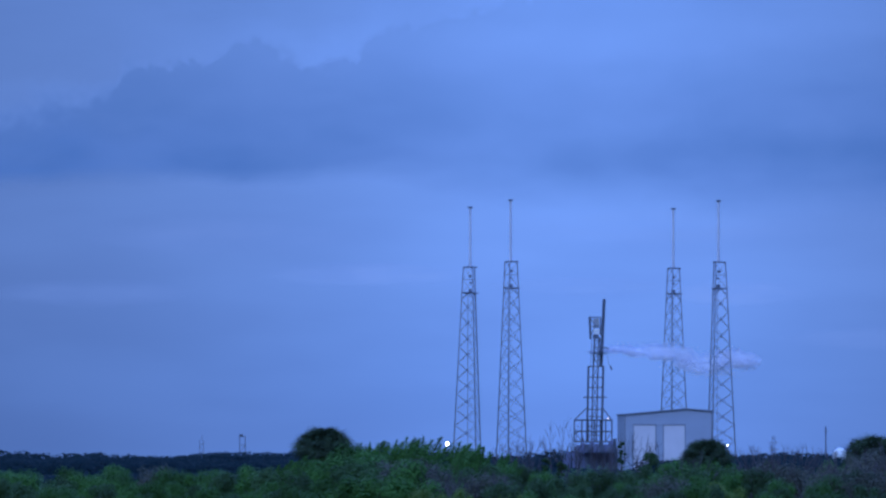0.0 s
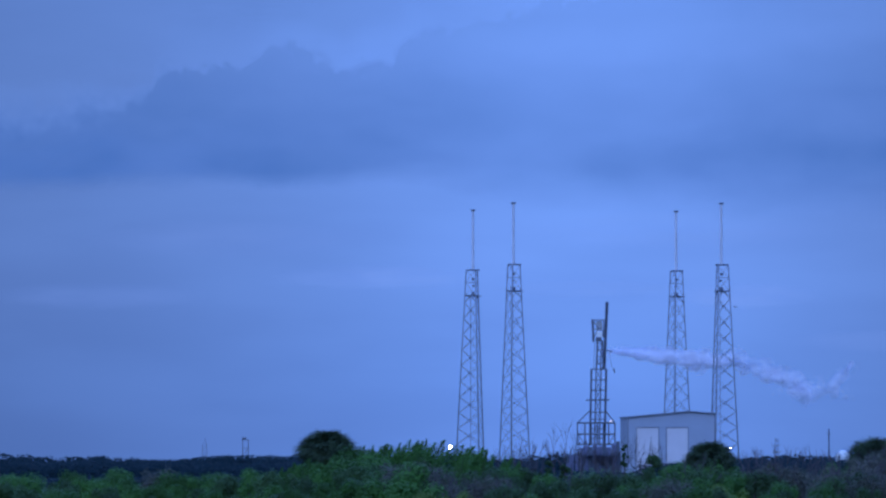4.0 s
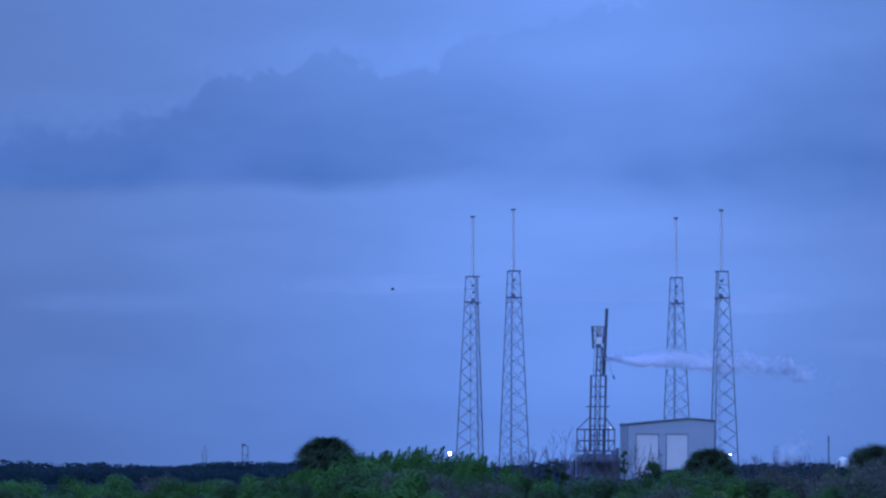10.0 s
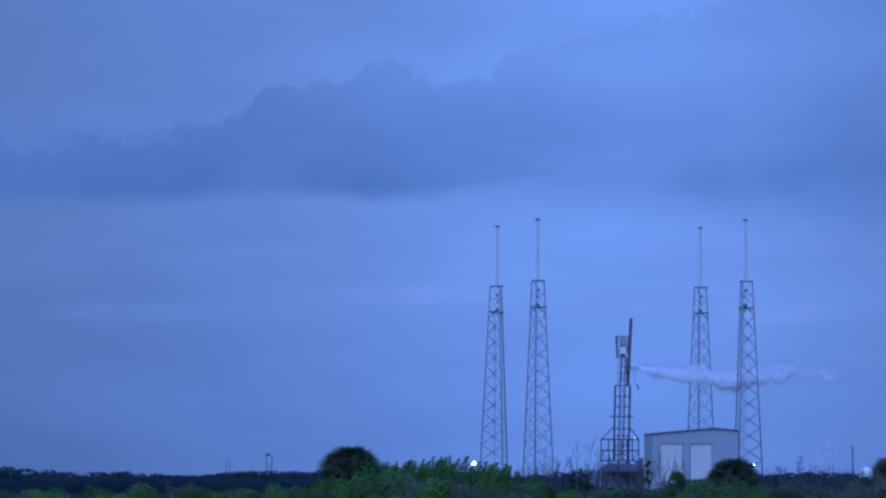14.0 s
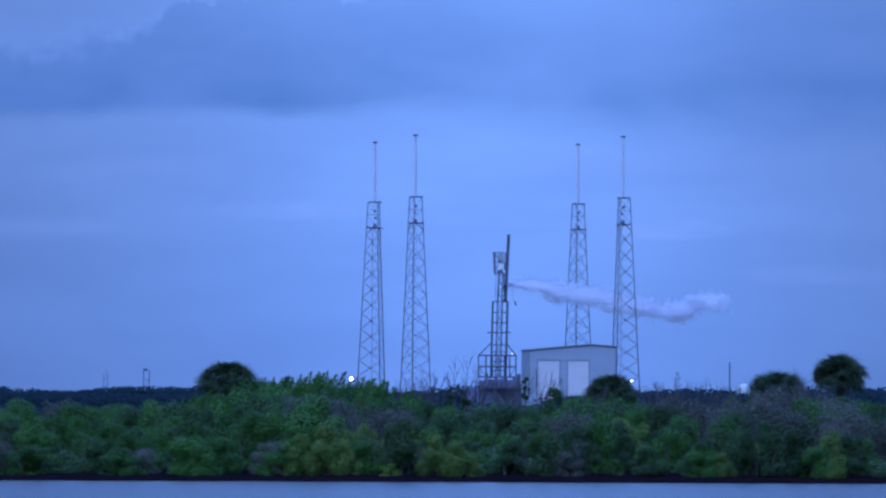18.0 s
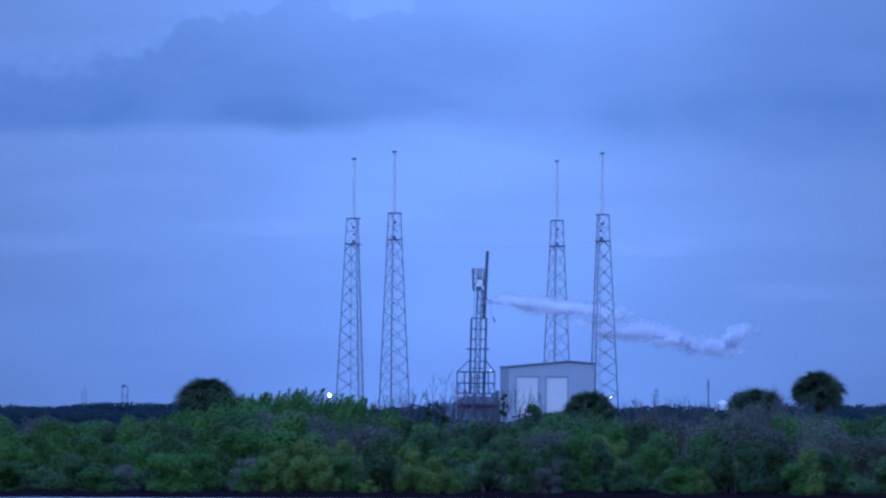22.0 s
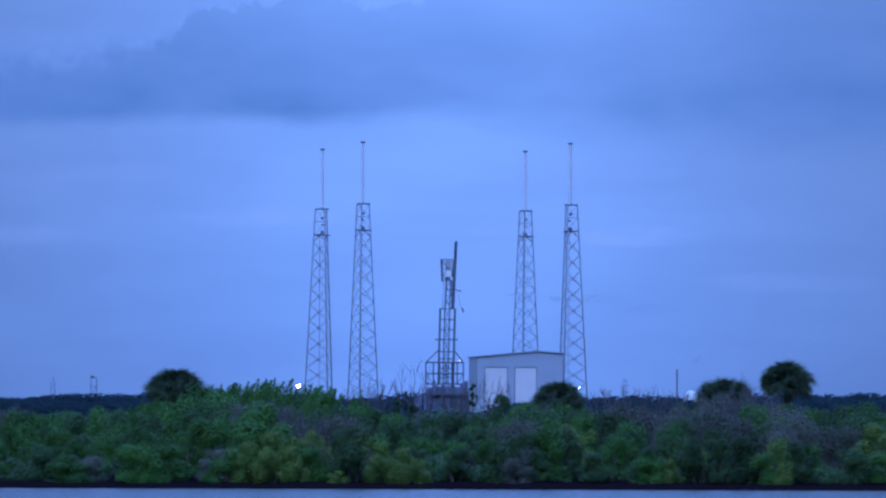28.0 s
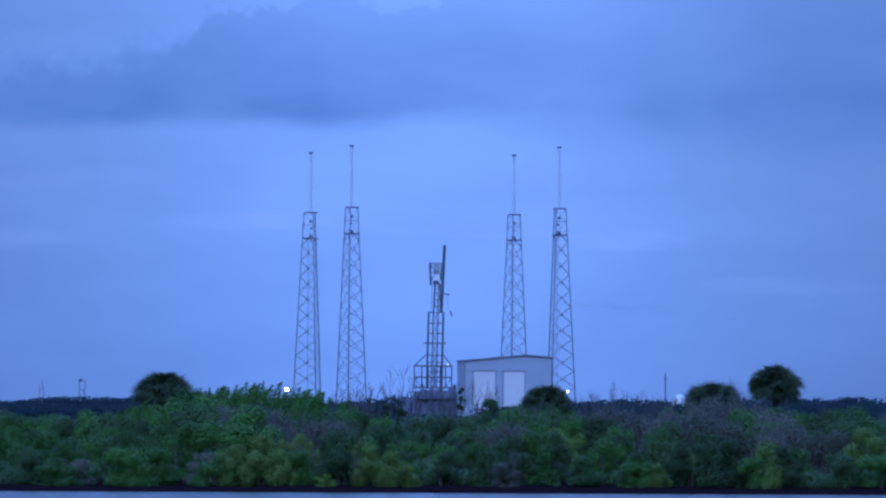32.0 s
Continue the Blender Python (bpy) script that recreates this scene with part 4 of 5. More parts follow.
def hill_top(x):
    """Height of the thicket's crest along x."""
    pts = [(-60, 3.9), (-40, 4.0), (-26, 4.2), (-21, 4.5), (-18, 5.0), (-16, 5.58), (-14, 5.98), (-11.5, 6.33), (-9, 6.48), (-7.6, 6.0), (-5.8, 6.0), (-3.4, 5.2), (-1.8, 4.2), (0, 3.7), (4, 3.75), (6.5, 4.4), (9, 4.7), (13, 4.6), (19, 4.7), (22.5, 5.6), (26, 5.1), (30, 4.7), (45, 4.7), (60, 4.7)]
    for (a, za), (b, zb) in zip(pts, pts[1:]):
        if x <= b:
            return za + (zb - za) * max(0.0, (x - a) / (b - a))
    return pts[-1][1]


def plant_thicket():
    rng = random.Random(11)
    kinds = {
        "g": [bush(20 + i, LEAF_GREEN, 2.1, 4.0, 17, 8200, 0.088, "dense dark green mangrove bush at the lagoon edge") for i in range(3)],
        "y": [bush(30 + i, LEAF_YELLOW, 1.9, 3.4, 14, 7600, 0.082, "yellowish-green mangrove bush at the water's edge") for i in range(2)],
        "s": [bush(40 + i, LEAF_GREY, 2.0, 3.8, 24, 6400, 0.078, "greyish-green shrub in the shore thicket") for i in range(2)],
        "d": [bush(50 + i, LEAF_DARK, 2.0, 4.0, 17, 7600, 0.090, "deep green shadowy mangrove bush") for i in range(2)],
    }
    used = set()
    rows = [(452.6, 0.50, 2.9), (459, 0.58, 3.1), (468, 0.68, 3.3), (479, 0.78, 3.4), (491, 0.86, 3.5), (505, 0.92, 3.5), (521, 0.96, 3.5), (538, 0.97, 3.6)]
    for j, (y, part_h, step) in enumerate(rows):
        x = -47 + rng.uniform(0, 2)
        while x < 42:
            xx, yy = x + rng.uniform(-0.7, 0.7), y + rng.uniform(-2.4, 2.4) * (0.35 if j == 0 else 1)
            h = hill_top(xx * 525 / yy) * part_h * (rng.uniform(0.92, 1.06) if j >= 6 else rng.uniform(0.80, 1.04))
            if j <= 1:
                h *= rng.uniform(0.75, 1.3)
            if j >= 5 and -21 < xx < -2:
                h *= 0.94
            w = rng.random()
            # olive and green at the water, grey and dark half-way up, fresh green on the rise; greyer brush to the east
            if j <= 1:
                mix = (0.0, 0.22, 0.08) if 1.4 < xx < 8 else (0.09, 0.66, 0.08) if xx < -12 else (0.10, 0.32, 0.22) if xx < 2.5 else (0.04, 0.40, 0.09)
            elif xx < -2:
                mix = ((0.02, 0.36, 0.16) if xx < -9 else (0.04, 0.24, 0.36)) if j <= 4 else (0.0, 0.86, 0.06)
            else:
                mix = (0.02, 0.30, 0.38) if 15 < xx < 27 else (0.03, 0.34, 0.10)
            k = "y" if w < mix[0] else "g" if w < mix[0] + mix[1] else "s" if w < sum(mix) else "d"
            i = rng.randrange(len(kinds[k]))
            b = kinds[k][i]
            base_h = {"g": 4.0, "y": 3.4, "s": 3.8, "d": 4.0}[k]
            s = h / base_h
            sw = max(0.8, min(1.5, s * rng.uniform(0.85, 1.3)))
            m = Matrix.LocRotScale((xx, yy, rng.uniform(0.05, 0.35) if j == 0 else 0.45), Euler((0, 0, rng.uniform(0, 6.28))), (sw, sw, s))
            if (k, i) in used:
                plant(b, m)
            else:
                b.matrix_basis = m
                used.add((k, i))
            x += step * rng.uniform(0.8, 1.2)
    # taller feathery shoots along the crest of the green rise, bent by the wind
    shoots = []
    for i in range(4):
        sh = empty("leafy_shoot", 0, 0, 0, "slender wind-bent leafy shoot on the crest of the thicket", "bush", "leafy shoots on the crest")
        bend = 0.5 + 0.28 * i
        part("stem", bent_tube(((0, 0, -0.2), (0.05, 0, 3.6), (0.35 * bend, 0, 5.7), (bend, 0, 6.9)), (0.06, 0.045, 0.03, 0.01)), BARK, sh)
        r = np.random.RandomState(60 + i)
        n = 420
        f = r.uniform(0, 1, (n, 1)) ** 0.8
        spine = np.hstack([bend * f ** 1.9, np.zeros((n, 1)), 4.3 + 2.7 * f])
        c = spine + r.normal(size=(n, 3)) * (0.34 * (1 - f) + 0.05)
        al = unit(np.hstack([bend * 1.2 * f + 0.2, np.zeros((n, 1)), 1.5 - 0.6 * f]) + r.normal(size=(n, 3)) * 0.5)
        ac = unit(np.cross(al, r.normal(size=(n, 3))))
        z = r.uniform(0.7, 1.3, (n, 1))
        same_mesh("crown", leaves_mesh("crown", c, al * z * 0.10, ac * z * 0.030, LEAF_GREEN), sh)
        shoots.append(sh)
    for n in range(130):
        x = rng.uniform(-20.5, -2.0)
        if -8.3 < x < -7.1:
            continue
        w = rng.uniform(0.5, 1.0)
        m = Matrix.LocRotScale((x, rng.uniform(518, 536), 0.4), Euler((0, rng.uniform(-0.05, 0.09), rng.uniform(-1.1, 1.1))), (w, w, (hill_top(x) + rng.uniform(-0.95, 0.02)) / 6.95))
        if shoots[n % 4].location.y == 0:
            shoots[n % 4].matrix_basis = m
        else:
            plant(shoots[n % 4], m)
    # pale clumps at the water's edge
    clumps = ((-9.6, 451.4, 2.7, 0.80, "y"), (-7.9, 450.6, 2.3, 0.75, "y"), (-6.7, 451.8, 2.4, 0.62, "y"), (-10.8, 450.8, 2.0, 0.7, "g"), (-5.0, 458.0, 2.9, 0.45, "y"), (-3.3, 458.5, 3.0, 0.50, "y"), (-4.0, 450.6, 0.95, 0.42, "y"),
              (-1.2, 450.2, 1.9, 0.62, "y"), (0.2, 449.8, 2.35, 0.82, "y"), (1.0, 450.6, 1.7, 0.5, "y"), (5.0, 455.0, 2.9, 0.75, "g"), (7.1, 450.8, 1.75, 0.55, "s"), (9.1, 457.0, 3.6, 0.9, "g"), (15.2, 451.6, 2.2, 0.66, "g"), (16.5, 451.0, 1.7, 0.5, "y"),
              (18.5, 455.0, 2.4, 0.40, "y"), (22.0, 451.4, 2.1, 0.72, "g"), (23.2, 451.0, 1.5, 0.5, "y"), (-15.5, 450.8, 2.0, 0.8, "g"), (-20.5, 451.0, 1.8, 0.8, "g"), (-26.0, 451.0, 1.9, 0.9, "g"))
    for n, (x, y, h, w, k) in enumerate(clumps):
        plant(kinds[k][n % 2], Matrix.LocRotScale((x, y, 0.05), Euler((0, 0, 2.1 * n)), (w, w, h / (3.4 if k == "y" else 3.8 if k == "s" else 4.0))))
    # single dark shrubs that stand up before the shed and the mount
    for n, (x, y, top, deep, w) in enumerate(((5.25, 548, 6.55, 2.6, 0.34), (7.45, 545, 5.8, 1.7, 0.80), (8.5, 543, 5.0, 1.4, 0.7), (-0.4, 545, 5.35, 1.6, 0.42), (0.8, 545, 5.1, 1.5, 0.42), (-2.4, 545, 4.9, 1.3, 0.6), (3.0, 540, 4.4, 1.2, 0.8), (10.4, 550, 4.8, 1.3, 0.8), (12.6, 552, 5.0, 1.3, 0.9), (25.4, 546, 5.9, 1.8, 0.8), (16.4, 556, 5.2, 0.9, 0.45), (21.0, 556, 5.2, 0.8, 0.4))):
        standing_shrub(80 + n, x, y, top, deep, w)
    # leafless brush
    bare = [bare_shrub(70 + i, 3.2, "leafless grey-brown shrub with fine twigs") for i in range(3)]
    spots = [(0.9, 552, 6.6), (-0.6, 550, 5.7), (1.7, 556, 5.9), (-2.2, 548, 5.2), (3.2, 553, 5.3), (6.1, 552, 5.8), (6.7, 556, 5.6), (-3.4, 552, 5.1), (4.6, 552, 5.0),
             (-7.0, 461, 3.3), (-5.2, 462, 3.4), (-3.6, 462, 3.4), (-2.4, 461, 3.0), (-8.4, 465, 3.8), (-6.3, 466, 3.9), (-4.4, 466, 3.8), (4.6, 454, 2.2), (16.5, 520, 5.0), (18.2, 508, 4.9), (20.1, 510, 5.0), (21.6, 505, 4.8),
             (23.4, 510, 5.0), (17.4, 492, 4.3), (19.6, 488, 4.2), (22.4, 490, 4.3), (24.8, 500, 4.7), (25.2, 543, 5.9), (26.0, 545, 5.3), (15.3, 560, 5.3), (19.1, 560, 5.2), (-2.7, 452, 1.9), (-2.1, 451.5, 1.7), (-3.1, 454, 2.2), (-5.6, 455, 2.2), (-4.6, 454, 2.0), (7.3, 451, 1.9), (14.2, 522, 4.9), (12.6, 512, 4.8), (10.4, 508, 4.7), (25.9, 514, 4.9)]
    for n, (x, y, h) in enumerate(spots):
        s = h / 2.15
        m = Matrix.LocRotScale((x, y, 0.4), Euler((0, 0, n * 1.3)), (s * 0.7, s * 0.7, s))
        if n < 3:
            bare[n].matrix_basis = m
        else:
            plant(bare[n % 3], m)


def strip_of_leaves(name, seed, x0, x1, y0, y1, tops, count, size, mat, label):
    """A belt of far scrub or wood: lumpy crowns of leaf clumps in one mesh."""
    r = np.random.RandomState(seed)
    C, A, B = [], [], []
    crowns = count // 90
    for _ in range(crowns):
        x, y = r.uniform(x0, x1), r.uniform(y0, y1)
        h = tops(x) * r.uniform(0.62, 1.12)
        w = h * r.uniform(0.5, 0.95)
        d = unit(r.normal(size=(90, 3)) + np.array([0, 0, 0.3]))
        p = np.array([x, y, h * 0.58]) + d * np.array([w, w, h * 0.42]) * r.uniform(0.8, 1.02, (90, 1))
        nrm = unit(d * 0.5 + r.normal(size=(90, 3)) * 0.12 + np.array([0, -0.35, 0.75]))
        al = unit(np.cross(nrm, r.normal(size=(90, 3))))
        s = size * r.uniform(0.6, 1.4, (90, 1))
        C.append(p), A.append(al * s), B.append(np.cross(nrm, al) * s * 0.7)
    ob = new(name, quads_mesh(name, np.vstack(C), np.vstack(A), np.vstack(B), mat))
    return tagged(ob, label, "woods", kind="stuff")


def far_woods():
    strip_of_leaves("far_woods", 1, -330, 330, 3000, 3200, lambda x: (7.7 if x < -60 else 8.2) + 1.0 * math.sin(x * 0.045) + 0.7 * math.sin(x * 0.13 + 1), 100000, 0.8, HAZED_LEAF, "dark low woodland on the horizon")
    strip_of_leaves("middle_scrub", 2, -95, 95, 900, 1150, lambda x: 3.3 + 0.4 * math.sin(x * 0.2), 60000, 0.34, HAZED_LEAF, "low dark coastal scrub beyond the shore thicket")
    strip_of_leaves("pad_scrub", 3, -180, 180, 2080, 2560, lambda x: (2.4 if -2 < x < 30 else 5.4) + 0.5 * math.sin(x * 0.1 + 2) + (0.8 if x > 60 else 0), 105000, 0.52, HAZED_LEAF, "scrub in front of the launch pad")
    strip_of_leaves("undergrowth", 5, -64, 60, 453.5, 500, lambda x: 1.5 + 0.3 * math.sin(x * 0.9), 36000, 0.12, LEAF_DARK, "dark leafy undergrowth beneath the mangroves")
    strip_of_leaves("near_scrub", 4, -62, 60, 560, 640, lambda x: (3.3 if x < -15 else 4.2) + 0.3 * math.sin(x * 0.4), 36000, 0.15, LEAF_DARK, "low scrub behind the shore thicket")


# ---- steam ----
VENT = (21.9, 2743.4, 46.9)


def puff_mesh(seed, wisp):
    """A flat-lying billow of steam flakes, all in parallel tilted planes: in rounded lobes, or as a loose wisp."""
    r = np.random.RandomState(seed)
    n, lobes = (800, 12) if wisp else (900, 9)
    size = r.uniform(1.2, 2.4, lobes) if wisp else r.uniform(0.9, 1.9, lobes)
    hub = np.clip(r.normal(size=(lobes, 3)), -1.5, 1.5) * (np.array([3.0, 2.3, 0.3]) if wisp else np.array([2.2, 1.5, 0.2]))
    k = r.choice(lobes, n, p=size ** 2 / (size ** 2).sum())
    a = r.uniform(0, 2 * math.pi, n)
    q = np.abs(r.normal(size=n)) * 0.62 if wisp else np.sqrt(r.uniform(0, 1, n)) * (1 + 0.10 * r.normal(size=n))
    o = np.stack([q * np.cos(a), q * np.sin(a), 0.25 * r.normal(size=n)], 1)
    p = hub[k] + o * size[k][:, None] * np.array([1.25, 1.0, 0.8])
    nrm = np.tile(np.array([[0, -0.447, 0.894]]), (n, 1))
    al = unit(np.cross(nrm, r.normal(size=(n, 3))))
    s = r.uniform(0.05, 0.10, (n, 1)) if wisp else r.uniform(0.08, 0.15, (n, 1))
    me = quads_mesh("steam_puff", p, al * s, np.cross(al, nrm) * s, STEAM)
    # each lobe is shaded as a rounded billow
    high = (o[:, 1] + 0.5 * (hub[k] / 2.1)[:, 1])[:, None]
    soft = unit(np.array([[-0.15, 0.05, 0.95]]) + 0.35 * o * np.array([1, 0, 0]) + 1.6 * high * np.array([[0, 1.0, 0]]))
    me.polygons.foreach_set("use_smooth", [True] * n)
    me.normals_split_custom_set(np.repeat(soft, 4, axis=0).tolist())
    return me


PUFFS, LOW_PUFFS = [], []


def build_steam():
    plume = empty("steam_plume", *VENT, "white steam plume blowing sideways from the service tower", "steam")
    rng = random.Random(17)
    thick, loose = [puff_mesh(i, False) for i in range(6)], [puff_mesh(20 + i, True) for i in range(6)]
    t = -5.0
    while t < 25.5:
        weak = (t > 22.5 and rng.random() < 0.35)
        wisp = rng.random() < (0.75 if -2.7 < t < -1.0 else 0.24)
        if not weak:
            puff = tagged(same_mesh("steam_puff", rng.choice(loose if wisp else thick), plume), kind="stuff")
            puff.scale = (rng.uniform(1.0, 1.4),) * 3
            PUFFS.append((puff, t, rng.random(), rng.random(), rng.random(), wisp))
        t += 0.09 if 7.5 < t < 9.2 else 0.15
    low = empty("low_steam", 80, 2760, 6, "faint low steam drifting up behind the pad scrub", "steam")
    for k in range(9):
        puff = tagged(same_mesh("steam_puff", loose[k % 6], low), kind="stuff")
        puff.scale = (rng.uniform(0.9, 1.3),) * 3
        LOW_PUFFS.append((puff, 4.6 + 0.62 * k, rng.random(), rng.random()))


# ---- birds ----
def build_bird(label):
    b = empty("bird", 0, 0, 0, label, "bird", "birds in flight")
    bm = bmesh.new()
    bmesh.ops.create_uvsphere(bm, u_segments=10, v_segments=8, radius=1, matrix=Matrix.Diagonal((0.17, 0.055, 0.055, 1)))
    part("body", bm, FEATHER, b, smooth=True)
    bm = bmesh.new()
    bmesh.ops.create_uvsphere(bm, u_segments=8, v_segments=6, radius=0.045, matrix=pose(-0.18, 0, 0.02))
    tube(bm, (-0.2, 0, 0.02), (-0.28, 0, 0.0), 0.016, 5, 0.003)
    part("head", bm, FEATHER, b, smooth=True)
    bm = bmesh.new()
    v = [bm.verts.new(p) for p in ((0.13, 0.02, 0.01), (0.13, -0.02, 0.01), (0.30, -0.06, 0), (0.30, 0.06, 0), (0.13, 0, -0.02), (0.30, 0, -0.012))]
    for q in ((0, 1, 2, 3), (1, 4, 5, 2), (4, 0, 3, 5), (0, 4, 1), (3, 2, 5)):
        bm.faces.new([v[i] for i in q])
    part("tail", bm, FEATHER, b)
    wings = []
    for s in (-1, 1):
        bm = bmesh.new()
        out = [(-0.09, 0), (-0.13, 0.22), (-0.08, 0.40), (0.04, 0.55), (0.06, 0.40), (0.09, 0.2), (0.08, 0)]
        top = [bm.verts.new((x, s * y, 0.012 * (1 - y))) for x, y in out]
        bot = [bm.verts.new((x, s * y, -0.010)) for x, y in out]
        bm.faces.new(top), bm.faces.new(bot[::-1])
        for i in range(len(out)):
            k = (i + 1) % len(out)
            bm.faces.new((top[i], bot[i], bot[k], top[k]))
        wings.append((part("wing", bm, FEATHER, b), s))
    return b, wings


# ---- build ----
build_ground()
cloud_bank = cloud_sheet("cloud_bank_backdrop", 4600, "long grey-blue cloud bank with a billowed top", bank_material())
cloud_high = cloud_sheet("high_cloud_backdrop", 4750, "thin high grey cloud above the bank", upper_material())
cloud_low = cloud_sheet("low_cloud_backdrop", 4500, "faint pale cloud streaks low in the sky", streak_material())
place_towers()
build_erector()
build_shed()
floodlight(-39.3, 2780, 11.3, 0.56, LAMPGLOW, "lit white floodlight on a dark pole by the pad")
floodlight(64.6, 2690, 10.7, 0.21, LAMPGLOW, "smaller lit floodlight beside a tower foot")
far_structures()
FRONDS = [frond_mesh("frond", i, FROND) for i in range(3)]
DEAD_FRONDS = [frond_mesh("dead_frond", 9 + i, DEADFROND, 1.3) for i in range(2)]
plant_palms()
plant_thicket()
far_woods()
build_steam()
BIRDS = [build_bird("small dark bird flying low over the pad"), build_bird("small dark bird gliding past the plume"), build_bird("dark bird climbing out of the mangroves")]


def motions():
    # the clouds drift slowly to the right
    walk(cloud_bank, [(t, pose(0, 0, EYE_Z, 0, 0, -a)) for t, a in ((0, 0), (6, 0.37), (12, 0.71), (19, 1.13), (25, 1.48), (32, 1.86))])
    walk(cloud_high, [(t, pose(0, 0, EYE_Z, 0, 0, -a)) for t, a in ((0, 0), (13, 0.75), (32, 1.75))])
    walk(cloud_low, [(t, pose(0, 0, EYE_Z, 0, 0, -a)) for t, a in ((0, 0), (32, 0.42))])
    # how the steam sinks with the way it has gone, by the time at which it leaves the vent
    sink = ((-5.0, .075, 0), (-4.6, .07, 0), (-4.0, .12, .0005), (-3.3, .15, .0010), (-1.9, .07, .0015), (-1.2, .09, .0006), (-0.6, .11, -.0009), (0.2, .12, -.0008), (0.8, .13, 0), (1.3, .07, .0009), (2.2, .08, .0002),
            (3.6, .05, .0001), (5.2, .04, .0002), (6.6, .01, .0002), (7.3, .01, .0011), (8.2, .08, .0002), (9.0, .09, .0013), (10.0, .11, .0014), (11.4, .13, .0014), (13.0, .16, .0006),
            (14.4, .16, .0012), (15.5, .15, .0018), (17.0, .14, .0028), (18.2, .10, .0006), (19.0, .07, 0), (20.0, .06, 0), (22.0, .07, 0), (26.0, .08, 0))
    # how long the steam lasts, by the same times
    LAST = ((-5, -3, -1.5, -1.1, -0.9, 0.0, 0.2, 3, 6, 7.4, 7.7, 9, 11, 13, 15, 17, 19, 21, 23, 25), (7.6, 8.0, 9.2, 8.6, 4.9, 4.9, 7.5, 7.2, 7.0, 7.6, 13.4, 13.0, 12.8, 12.2, 11.2, 9.0, 7.0, 5, 3, 1.9))
    # steam: each patch leaves the vent, spreads as it tips over, and thins as it turns edge-on
    for ob, t0, r1, r2, r3, wisp in PUFFS:
        speed = float(np.interp(t0, (-1.0, 2.0, 5.0, 8.6), (10.2, 9.6, 9.1, 6.75))) + 0.25 * (r1 - 0.5)
        # the thick puffs dissolve one by one along the way; the wisps go farther
        end = float(np.interp(t0, LAST[0], LAST[1])) * (0.78 + 0.44 * r1)
        if wisp:
            end += 11.5 - end + 3.0 * r2 if 15.4 < t0 < 17.0 else 0.3 * r2 if -1.0 < t0 < 0.1 else 2.6 * r2
        end = max(1.4, min(end, 31.6 - t0))
        ripen = float(np.interp(t0, (5, 8, 12, 14, 16), (2.4, 3.6, 3.8, 2.2, 1.5)))
        near, bend = (float(np.interp(t0, [q[0] for q in sink], [q[i] for q in sink])) for i in (1, 2))
        if 14.6 < t0 < 18.4 and r3 > np.interp(t0, (14.6, 16.0, 18.4), (1.0, 0.6, 0.3)):
            near, bend = 0.10, 0.0001
        tilt = 44 + 24 * r3
        wob, off = 6.283 * r2, (r3 - 0.5) * (1.6 if wisp else 3.0)
        fan = 0.16 if 2 < t0 < 7 else 0.06
        thin = 1.0 if t0 < 19.6 else max(0.2, 1 - (t0 - 19.6) / 3.6)
        if 15.5 < t0 < 18.8 and r3 > 0.6:
            thin = 0.6
        tilt *= thin

        def spot(age):
            d = speed * age
            grow = min(1.0, age / 3.0)
            # the late steam stops sinking far out
            f = 80 + 0.3 * (d - 80) if d > 80 and t0 > 7 else d
            z = -near * f - bend * f * f
            z += grow * thin * (0.45 * (1.3 * math.sin(1.9 * t0) + 0.8 * math.sin(4.3 * t0 + 1)) + off * (0.45 + fan * age))
            spin = 90.4 - 90.4 * min(1.0, age / 0.5)
            fade = max(0.0, (age - end + 1.6) / 1.6)
            edge = 90 + math.degrees(math.atan2(VENT[0] + d, VENT[1]))
            spin = max(spin, edge * min(1.0, fade) ** 0.5) if fade else spin
            lean = max(4.0, tilt * min(1.0, 0.05 + age / ripen) ** 0.9)
            return pose(d, (r1 - 0.5) * 3 * grow, z, 0, 0, -spin) @ pose(0, 0, 0, lean + 8 * math.sin(age + wob) * grow * (1 - min(1.0, fade)), 5 * (1 - min(1.0, fade)), 0)
        ages = [0, 0.25, 0.5] + [a for a in (1, 2, 3.2, 4.5, 6.5, 9) if a < end - 1.8] + [end - 1.6 + 1.6 * f for f in (0, 0.25, 0.5, 0.75, 1)] + [end + 6, end + 14]
        rows = []
        if t0 > 3.0:
            rest = pose(-4.8 + r1, 0.6, -41.5 + 2.5 * r3, 0, 0, -90.4)
            rows += [(0.0, rest), (t0 - 2.6, rest), (t0 - 0.5, pose(-4.2, 0.6, -1, 0, 0, -90.4))]
        elif t0 > 0:
            rows += [(0.0, pose(-4.2, 0.6, -1.5, 0, 0, -90.4))]
        first = [a for a in sorted(set(ages)) if 0 <= t0 + a <= 32]
        if t0 <= 0:
            rows.append((0.0, spot(-t0)))
        rows += [(t0 + a, spot(a)) for a in first if t0 + a > 0.05]
        if rows[-1][0] < 31.95:
            rows.append((32.0, spot(32.0 - t0)))
        walk(ob, rows)

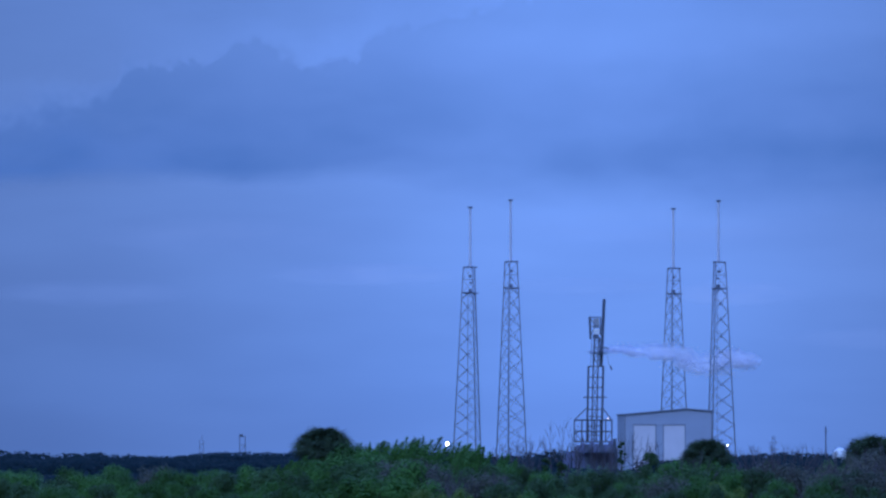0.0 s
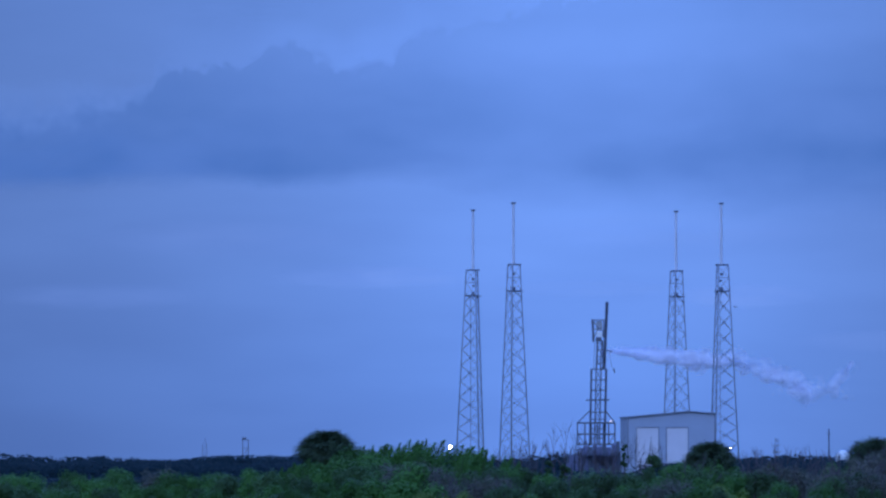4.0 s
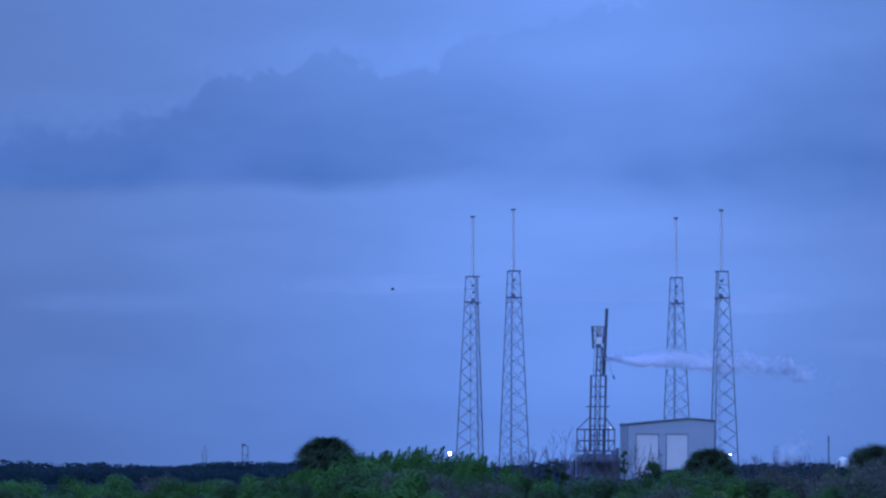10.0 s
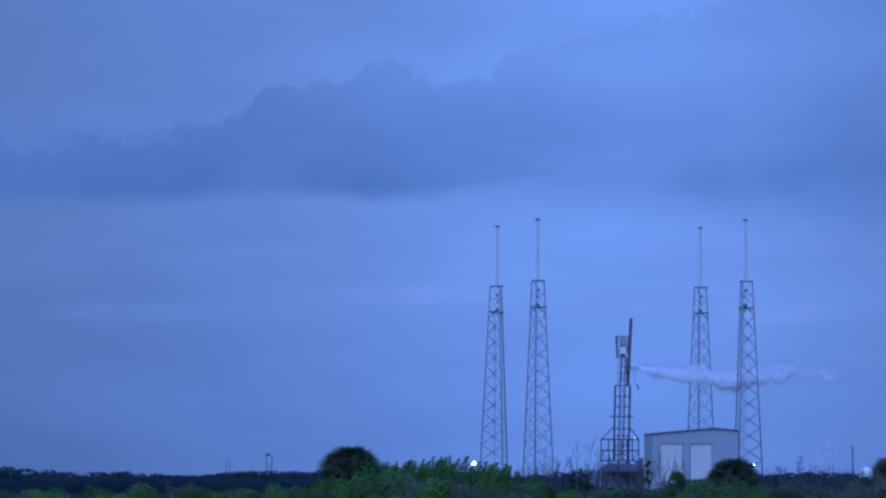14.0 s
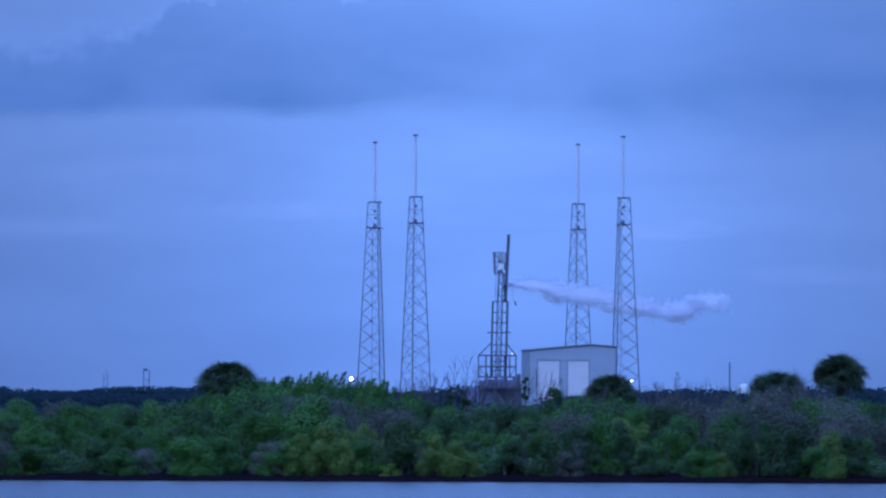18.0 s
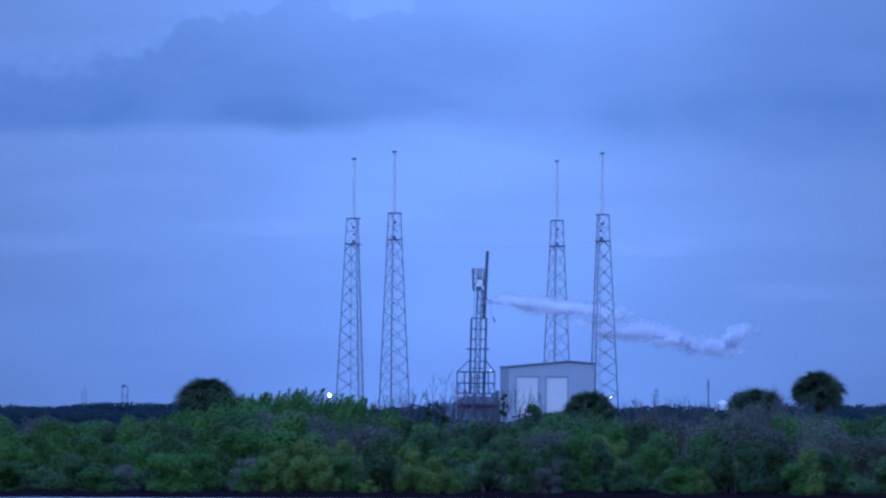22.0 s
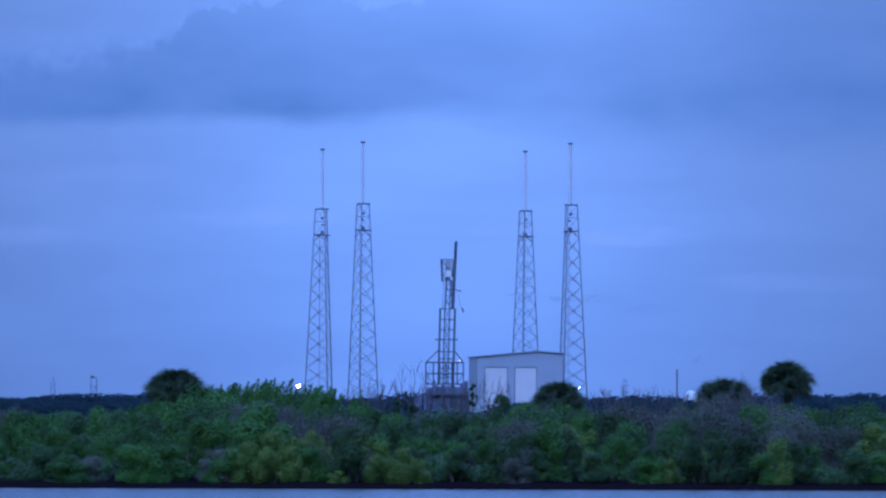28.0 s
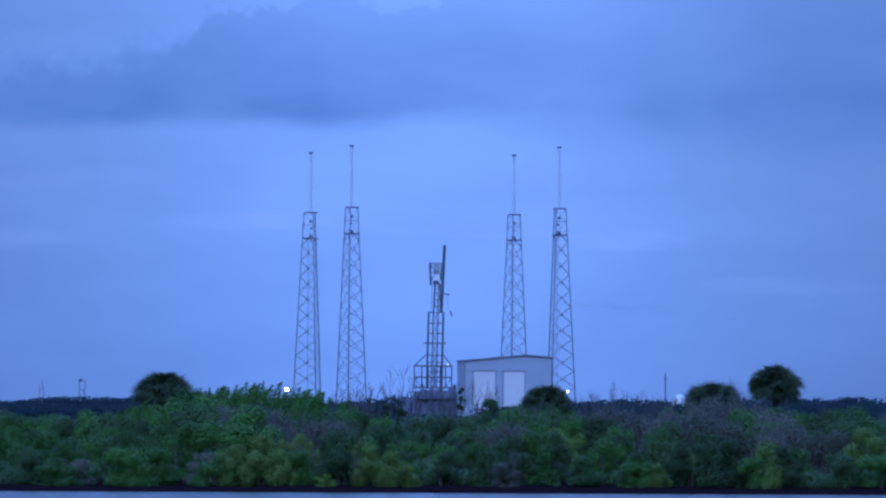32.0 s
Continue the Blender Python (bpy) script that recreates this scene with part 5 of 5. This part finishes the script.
    # a little steam rises low down beside the pad, thin enough to see through
    for ob, t0, r1, r2 in LOW_PUFFS:
        def rise(age):
            spin = 90 - 52 * math.sin(math.pi * min(1.0, max(0.0, age / 6.0)))
            return pose(2.2 * age + 5 * r1, 4 * r2, -3.5 + 2.4 * age + 3 * r2, 0, 0, -spin - 1.8) @ pose(0, 0, 0, 50 + 20 * r1, 0, 0)
        ages = [a for a in (0, 1, 2, 3, 4, 5, 6) if t0 + a < 31]
        walk(ob, [(0.0, rise(0))] + [(t0 + a, rise(a)) for a in ages] + [(32.0, rise(6))])

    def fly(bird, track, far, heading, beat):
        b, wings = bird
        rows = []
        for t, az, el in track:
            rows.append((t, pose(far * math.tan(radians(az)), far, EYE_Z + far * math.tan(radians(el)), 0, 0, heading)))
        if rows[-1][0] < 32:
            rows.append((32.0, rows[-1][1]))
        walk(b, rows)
        lo, hi = track[1][0], track[-2][0]
        for w, s in wings:
            ts = [0.0] + [lo + 0.13 * i for i in range(int((hi - lo) / 0.13))] + [32.0]
            walk(w, [(t, pose(0, 0, 0, s * (16 + 44 * math.sin(beat * t)), 0, 0)) for t in ts])
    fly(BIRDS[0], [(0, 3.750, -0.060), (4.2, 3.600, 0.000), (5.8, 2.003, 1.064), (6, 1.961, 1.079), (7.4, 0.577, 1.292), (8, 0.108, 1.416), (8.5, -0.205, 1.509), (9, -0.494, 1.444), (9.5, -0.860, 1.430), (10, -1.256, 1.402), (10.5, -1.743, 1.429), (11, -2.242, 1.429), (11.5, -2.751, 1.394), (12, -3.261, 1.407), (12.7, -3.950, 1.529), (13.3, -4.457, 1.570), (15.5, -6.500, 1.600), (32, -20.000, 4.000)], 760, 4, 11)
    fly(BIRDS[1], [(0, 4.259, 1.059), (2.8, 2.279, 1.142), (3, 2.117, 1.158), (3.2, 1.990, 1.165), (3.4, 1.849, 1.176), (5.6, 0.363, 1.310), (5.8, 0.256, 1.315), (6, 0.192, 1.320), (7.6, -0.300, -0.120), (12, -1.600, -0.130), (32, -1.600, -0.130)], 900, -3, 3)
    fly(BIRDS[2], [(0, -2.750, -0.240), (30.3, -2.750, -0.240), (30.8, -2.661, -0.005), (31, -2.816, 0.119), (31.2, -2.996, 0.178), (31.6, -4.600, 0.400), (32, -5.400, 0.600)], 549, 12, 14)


motions()
